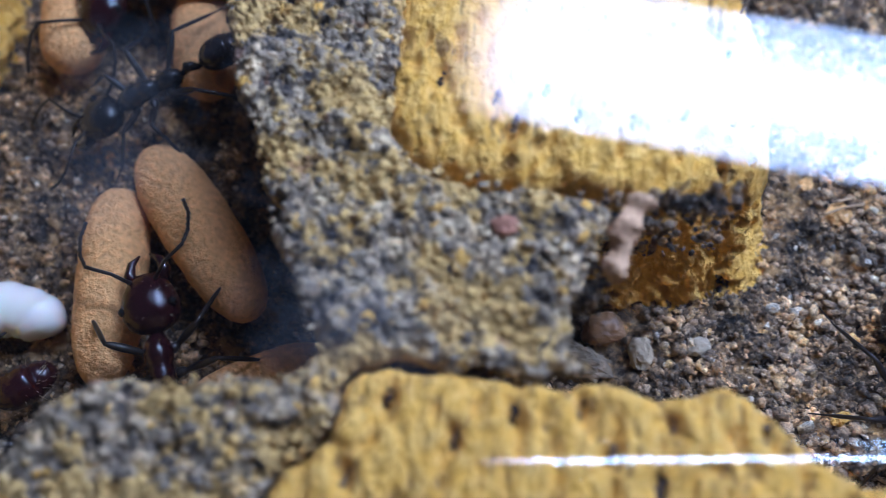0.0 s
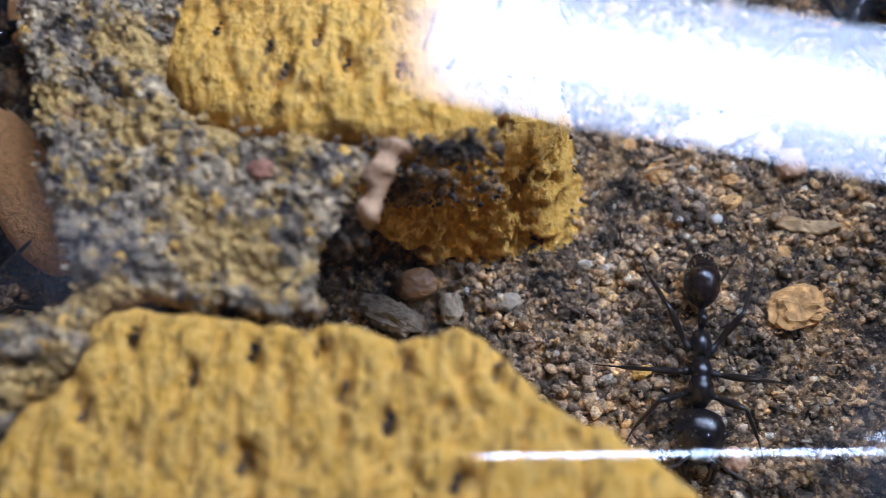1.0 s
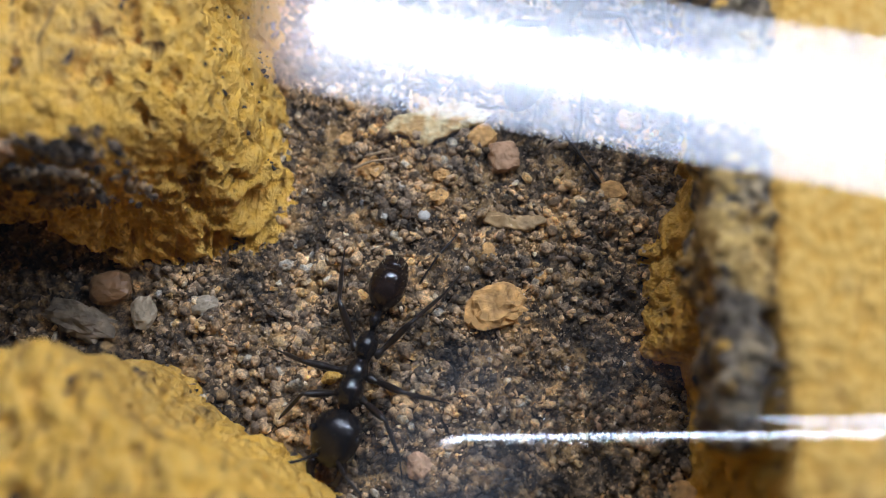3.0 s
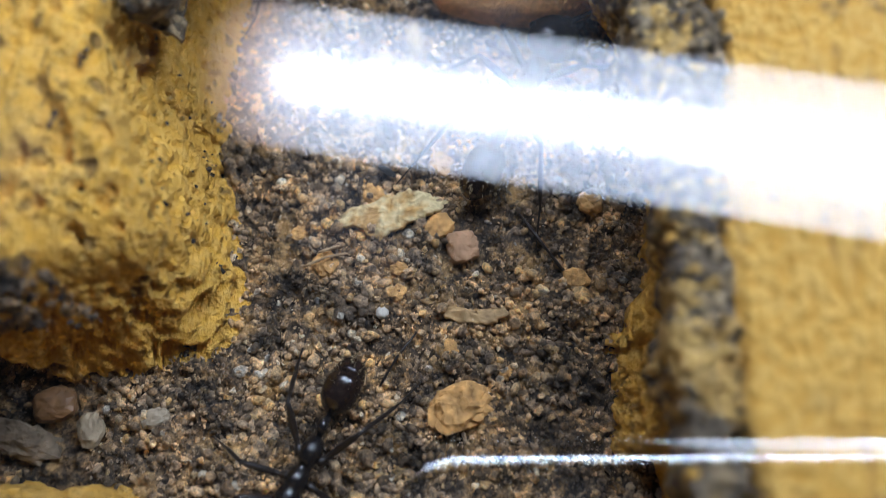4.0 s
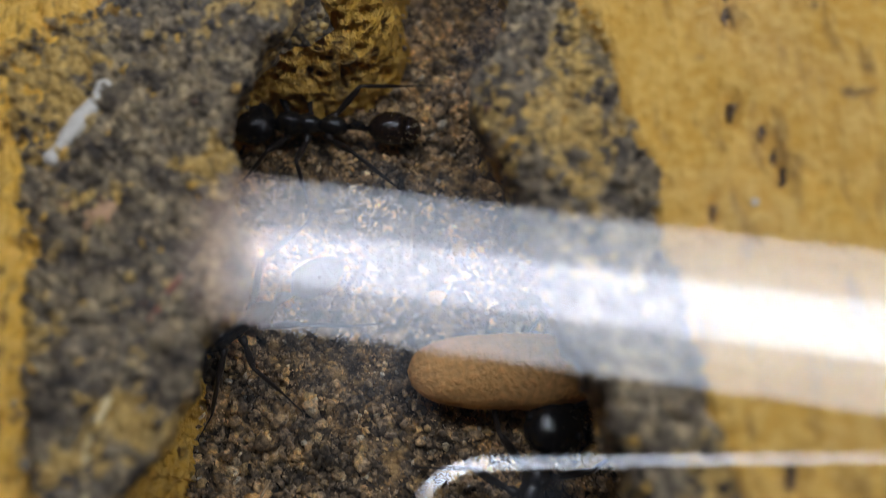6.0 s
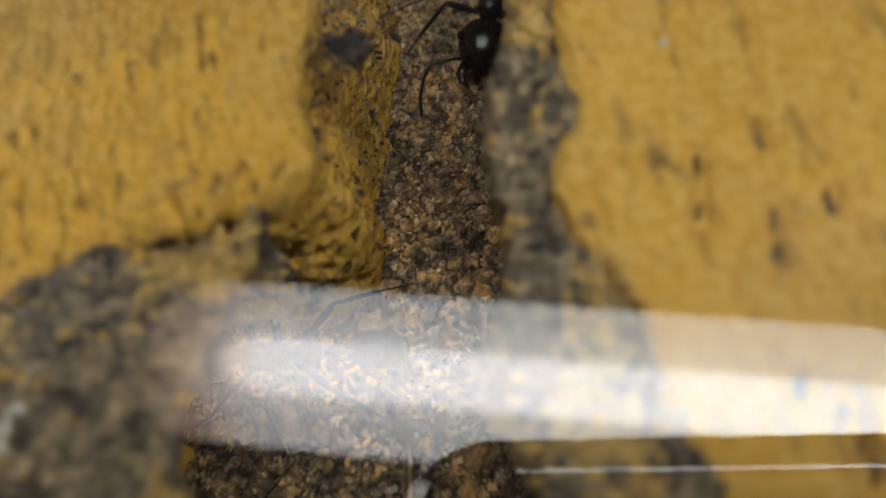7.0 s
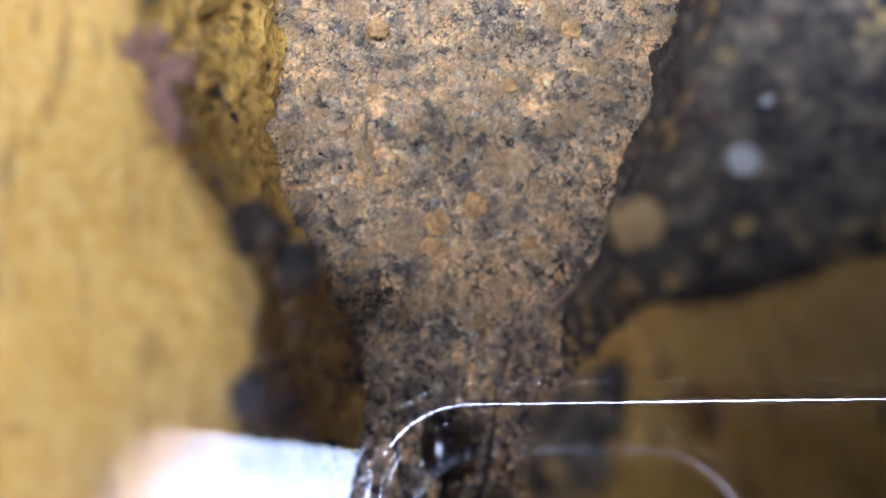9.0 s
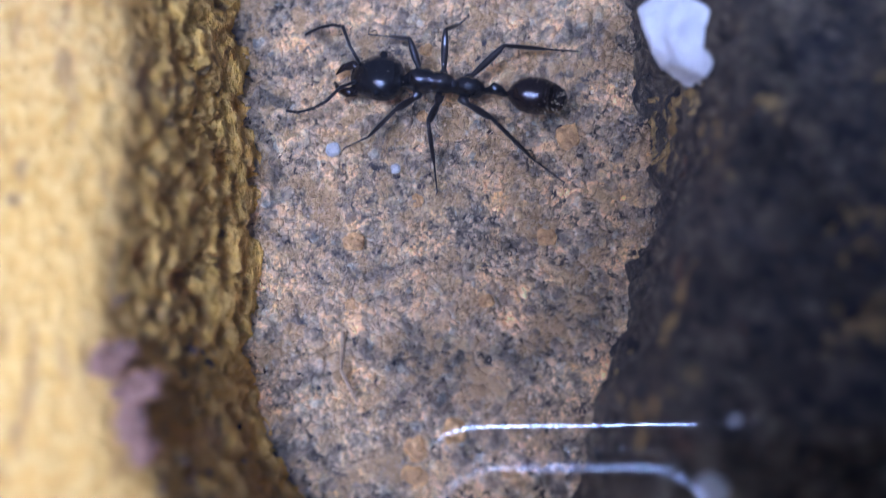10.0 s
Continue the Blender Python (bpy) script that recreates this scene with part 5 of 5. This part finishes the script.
for k, (x, y, r) in enumerate([(66.6, 46.0, 0.9), (67.4, 44.4, 0.7), (60.0, 47.4, 1.2), (64.2, 54.8, 1.0), (70.8, 58.4, 1.1), (72.8, 39.2, 0.8), (57.0, 50.6, 0.8)]):
    lump("clod", x, y, float(floor_height(np.array([x]), np.array([y]))[0]) + r * 0.2, r * 1.1, r, r * 0.5, M_STONE, "crumbly ochre clod on the gallery floor", "clod", 360 + k, 40 * k, 0.6, 10)

# crumbs stuck under the glass and on the blocks
for k, (x, y, s) in enumerate([(85.9, 122.1, 0.55), (88.9, 121.3, 0.5), (87.4, 125.7, 0.4), (92.4, 116.6, 0.45), (87.6, 123.1, 0.35), (68.5, 126.6, 0.45), (96.0, 84.0, 0.4)]):
    lump("plaster_crumb", x, y, 24.2, s * 0.7, s * 0.6, s * 0.4, M_WHITE, "white plaster crumb on the yellow block", "crumb", 300 + k, 40 * k, 0.4, 8)
flake("pale_crumb", [(68.9, 59.8), (69.9, 60.2), (70.5, 58.4), (69.9, 56.2), (69.5, 55.4), (69.3, 57.4)], 22.2, 0.6, M_HUSK, "cream husk crumb clinging under the glass", "crumb", 320, 1.0)
flake("pale_crumb", [(65.2, 55.9), (66.4, 56.9), (67.8, 57.8), (67.9, 57.2), (66.7, 56.0), (65.6, 55.2)], 22.0, 0.5, M_HUSK, "small cream husk crumb under the glass", "crumb", 321, 1.0)
lump("clod", 91.9, 138.4, 23.2, 1.5, 1.4, 1.2, plain("orange_clod", (0.50, 0.33, 0.12), 0.8, 0.2, 500, 0.0003), "orange plaster clod at the mound's edge", "clod", 330, 0, 0.3)
lump("plaster_crumb", 98.4, 141.2, 23.4, 0.9, 0.9, 0.7, M_WHITE, "white crumb on the dirt mound", "crumb", 331, 0, 0.3)
lump("plaster_crumb", 101.0, 144.6, 23.0, 0.5, 0.5, 0.4, M_WHITE, "small white crumb on the dirt mound", "crumb", 332, 0, 0.3)
lump("mould_patch", 110.4, 176.4, 13.6, 5.4, 5.2, 3.4, M_MOULD, "white mouldy lump on the mound's flank", "mould", 333, 0, 0.22, 24)


def dirt_clump(x, y, z, rx, ry, rz, count, material, label, seed):
    """A loose ball of crumbs stuck together."""
    r = np.random.default_rng(seed)
    d = r.normal(size=(count, 3))
    d /= np.linalg.norm(d, axis=1)[:, None]
    reach = r.uniform(0.15, 1.0, count) ** 0.5 * (1 + 0.5 * fbm(d * 1.3 + seed, 2, seed))
    c = d * reach[:, None] * (rx, ry, rz)
    size = 0.14 * (0.45 / 0.14) ** (r.uniform(0, 1, count) ** 1.3)
    v, f = crumb_points(c, size, r, 0.8)
    ob = new("dirt_clump", fast_mesh("dirt_clump", v, f, material))
    ob.matrix_basis = pose(x * MM, y * MM, z * MM)
    return tagged(ob, label, "clod", "clumps on the block's rim")


M_RUST = plain("rusty_dirt", (0.32, 0.17, 0.095), 0.9, 0.5, 700, 0.0004)
M_GREY_DIRT = soil_material("dark_clump_dirt", 0.28)
for k, (x, y, rx, ry) in enumerate([(64.2, 155.2, 1.5, 1.2), (66.0, 153.2, 1.7, 0.8), (65.6, 151.0, 0.9, 1.3), (66.0, 149.2, 0.8, 0.9)]):
    dirt_clump(x, y, 22.6, rx, ry, 1.0, 130, M_RUST, "rusty brown clump of dirt on the block's rim", 400 + k)
for k, (x, y, z, rx, ry) in enumerate([(70.4, 142.0, 22.2, 1.7, 2.1), (72.2, 140.0, 20.5, 1.3, 1.4), (69.2, 132.6, 22.0, 0.9, 1.5), (70.2, 121.6, 21.5, 1.6, 1.7)]):
    dirt_clump(x, y, z, rx, ry, 1.2, 240, M_GREY_DIRT, "dark grey clump of dirt on the block's rim", 420 + k)
dirt_clump(40.6, 37.4, 22.4, 2.4, 1.0, 0.9, 220, M_GREY_DIRT, "dark clump of dirt under the block's edge", 430)
dirt_clump(32.4, 30.4, 20.5, 1.6, 2.4, 2.2, 260, M_GREY_DIRT, "ragged dark dirt hanging at the ridge's end", 431)

# ---- what moves ----
def motions():
    walk(phone, PATH_ROWS)
    walk(ant_walker, [(0, ant_pose(65.2, 26.0, 0.3, 186)), (0.5, ant_pose(65.0, 26.0, 0.3, 184)), (1, ant_pose(64.3, 25.9, 0.3, 180.5)), (1.5, ant_pose(64.0, 25.9, 0.3, 178.5)), (2, ant_pose(63.5, 25.9, 0.3, 176.5)),
                      (2.5, ant_pose(62.8, 25.7, 0.3, 173.5)), (3.2, ant_pose(61.6, 25.9, 0.3, 166)), (4, ant_pose(60.2, 26.4, 0.3, 159)), (4.5, ant_pose(60.0, 26.8, 0.3, 158)), (10, ant_pose(60.0, 26.8, 0.3, 158))])
    walk(ant_narrow, [(0, ant_pose(83.6, 141.0, 0.3, 160)), (6.5, ant_pose(83.6, 140.4, 0.3, 160)), (7, ant_pose(83.2, 138.5, 0.3, 161)), (7.5, ant_pose(83.2, 135.2, 0.3, 163)), (8, ant_pose(81.0, 132.4, 0.3, 170)),
                      (8.5, ant_pose(78.4, 125.9, 0.3, 171)), (9, ant_pose(77.6, 121.0, 0.3, 173)), (9.5, ant_pose(76.6, 115.5, 0.3, 175)), (10, ant_pose(76.2, 110.5, 0.3, 176))])
    # the walking ant swings its legs in turn about their hips
    for n, leg in enumerate(o for o in ant_narrow.children if o.name.startswith("leg")):
        at = leg.location.copy()
        rows = [(0, Matrix.Translation(at)), (6.5, Matrix.Translation(at))]
        for k in range(14):
            rows.append((6.75 + 0.25 * k, Matrix.Translation(at) @ pose(0, 0, 0, 0, 0, 15 * (1 if (k + n) % 2 else -1))))
        walk(leg, rows)
    # the turning ant shifts its feet a little
    for n, leg in enumerate(o for o in ant_walker.children if o.name.startswith("leg")):
        at = leg.location.copy()
        rows = [(0, Matrix.Translation(at))]
        for k in range(8):
            rows.append((0.6 + 0.5 * k, Matrix.Translation(at) @ pose(0, 0, 0, 0, 0, 6 * (1 if (k + n) % 2 else -1))))
        rows.append((10, rows[-1][1]))
        walk(leg, rows)


motions()
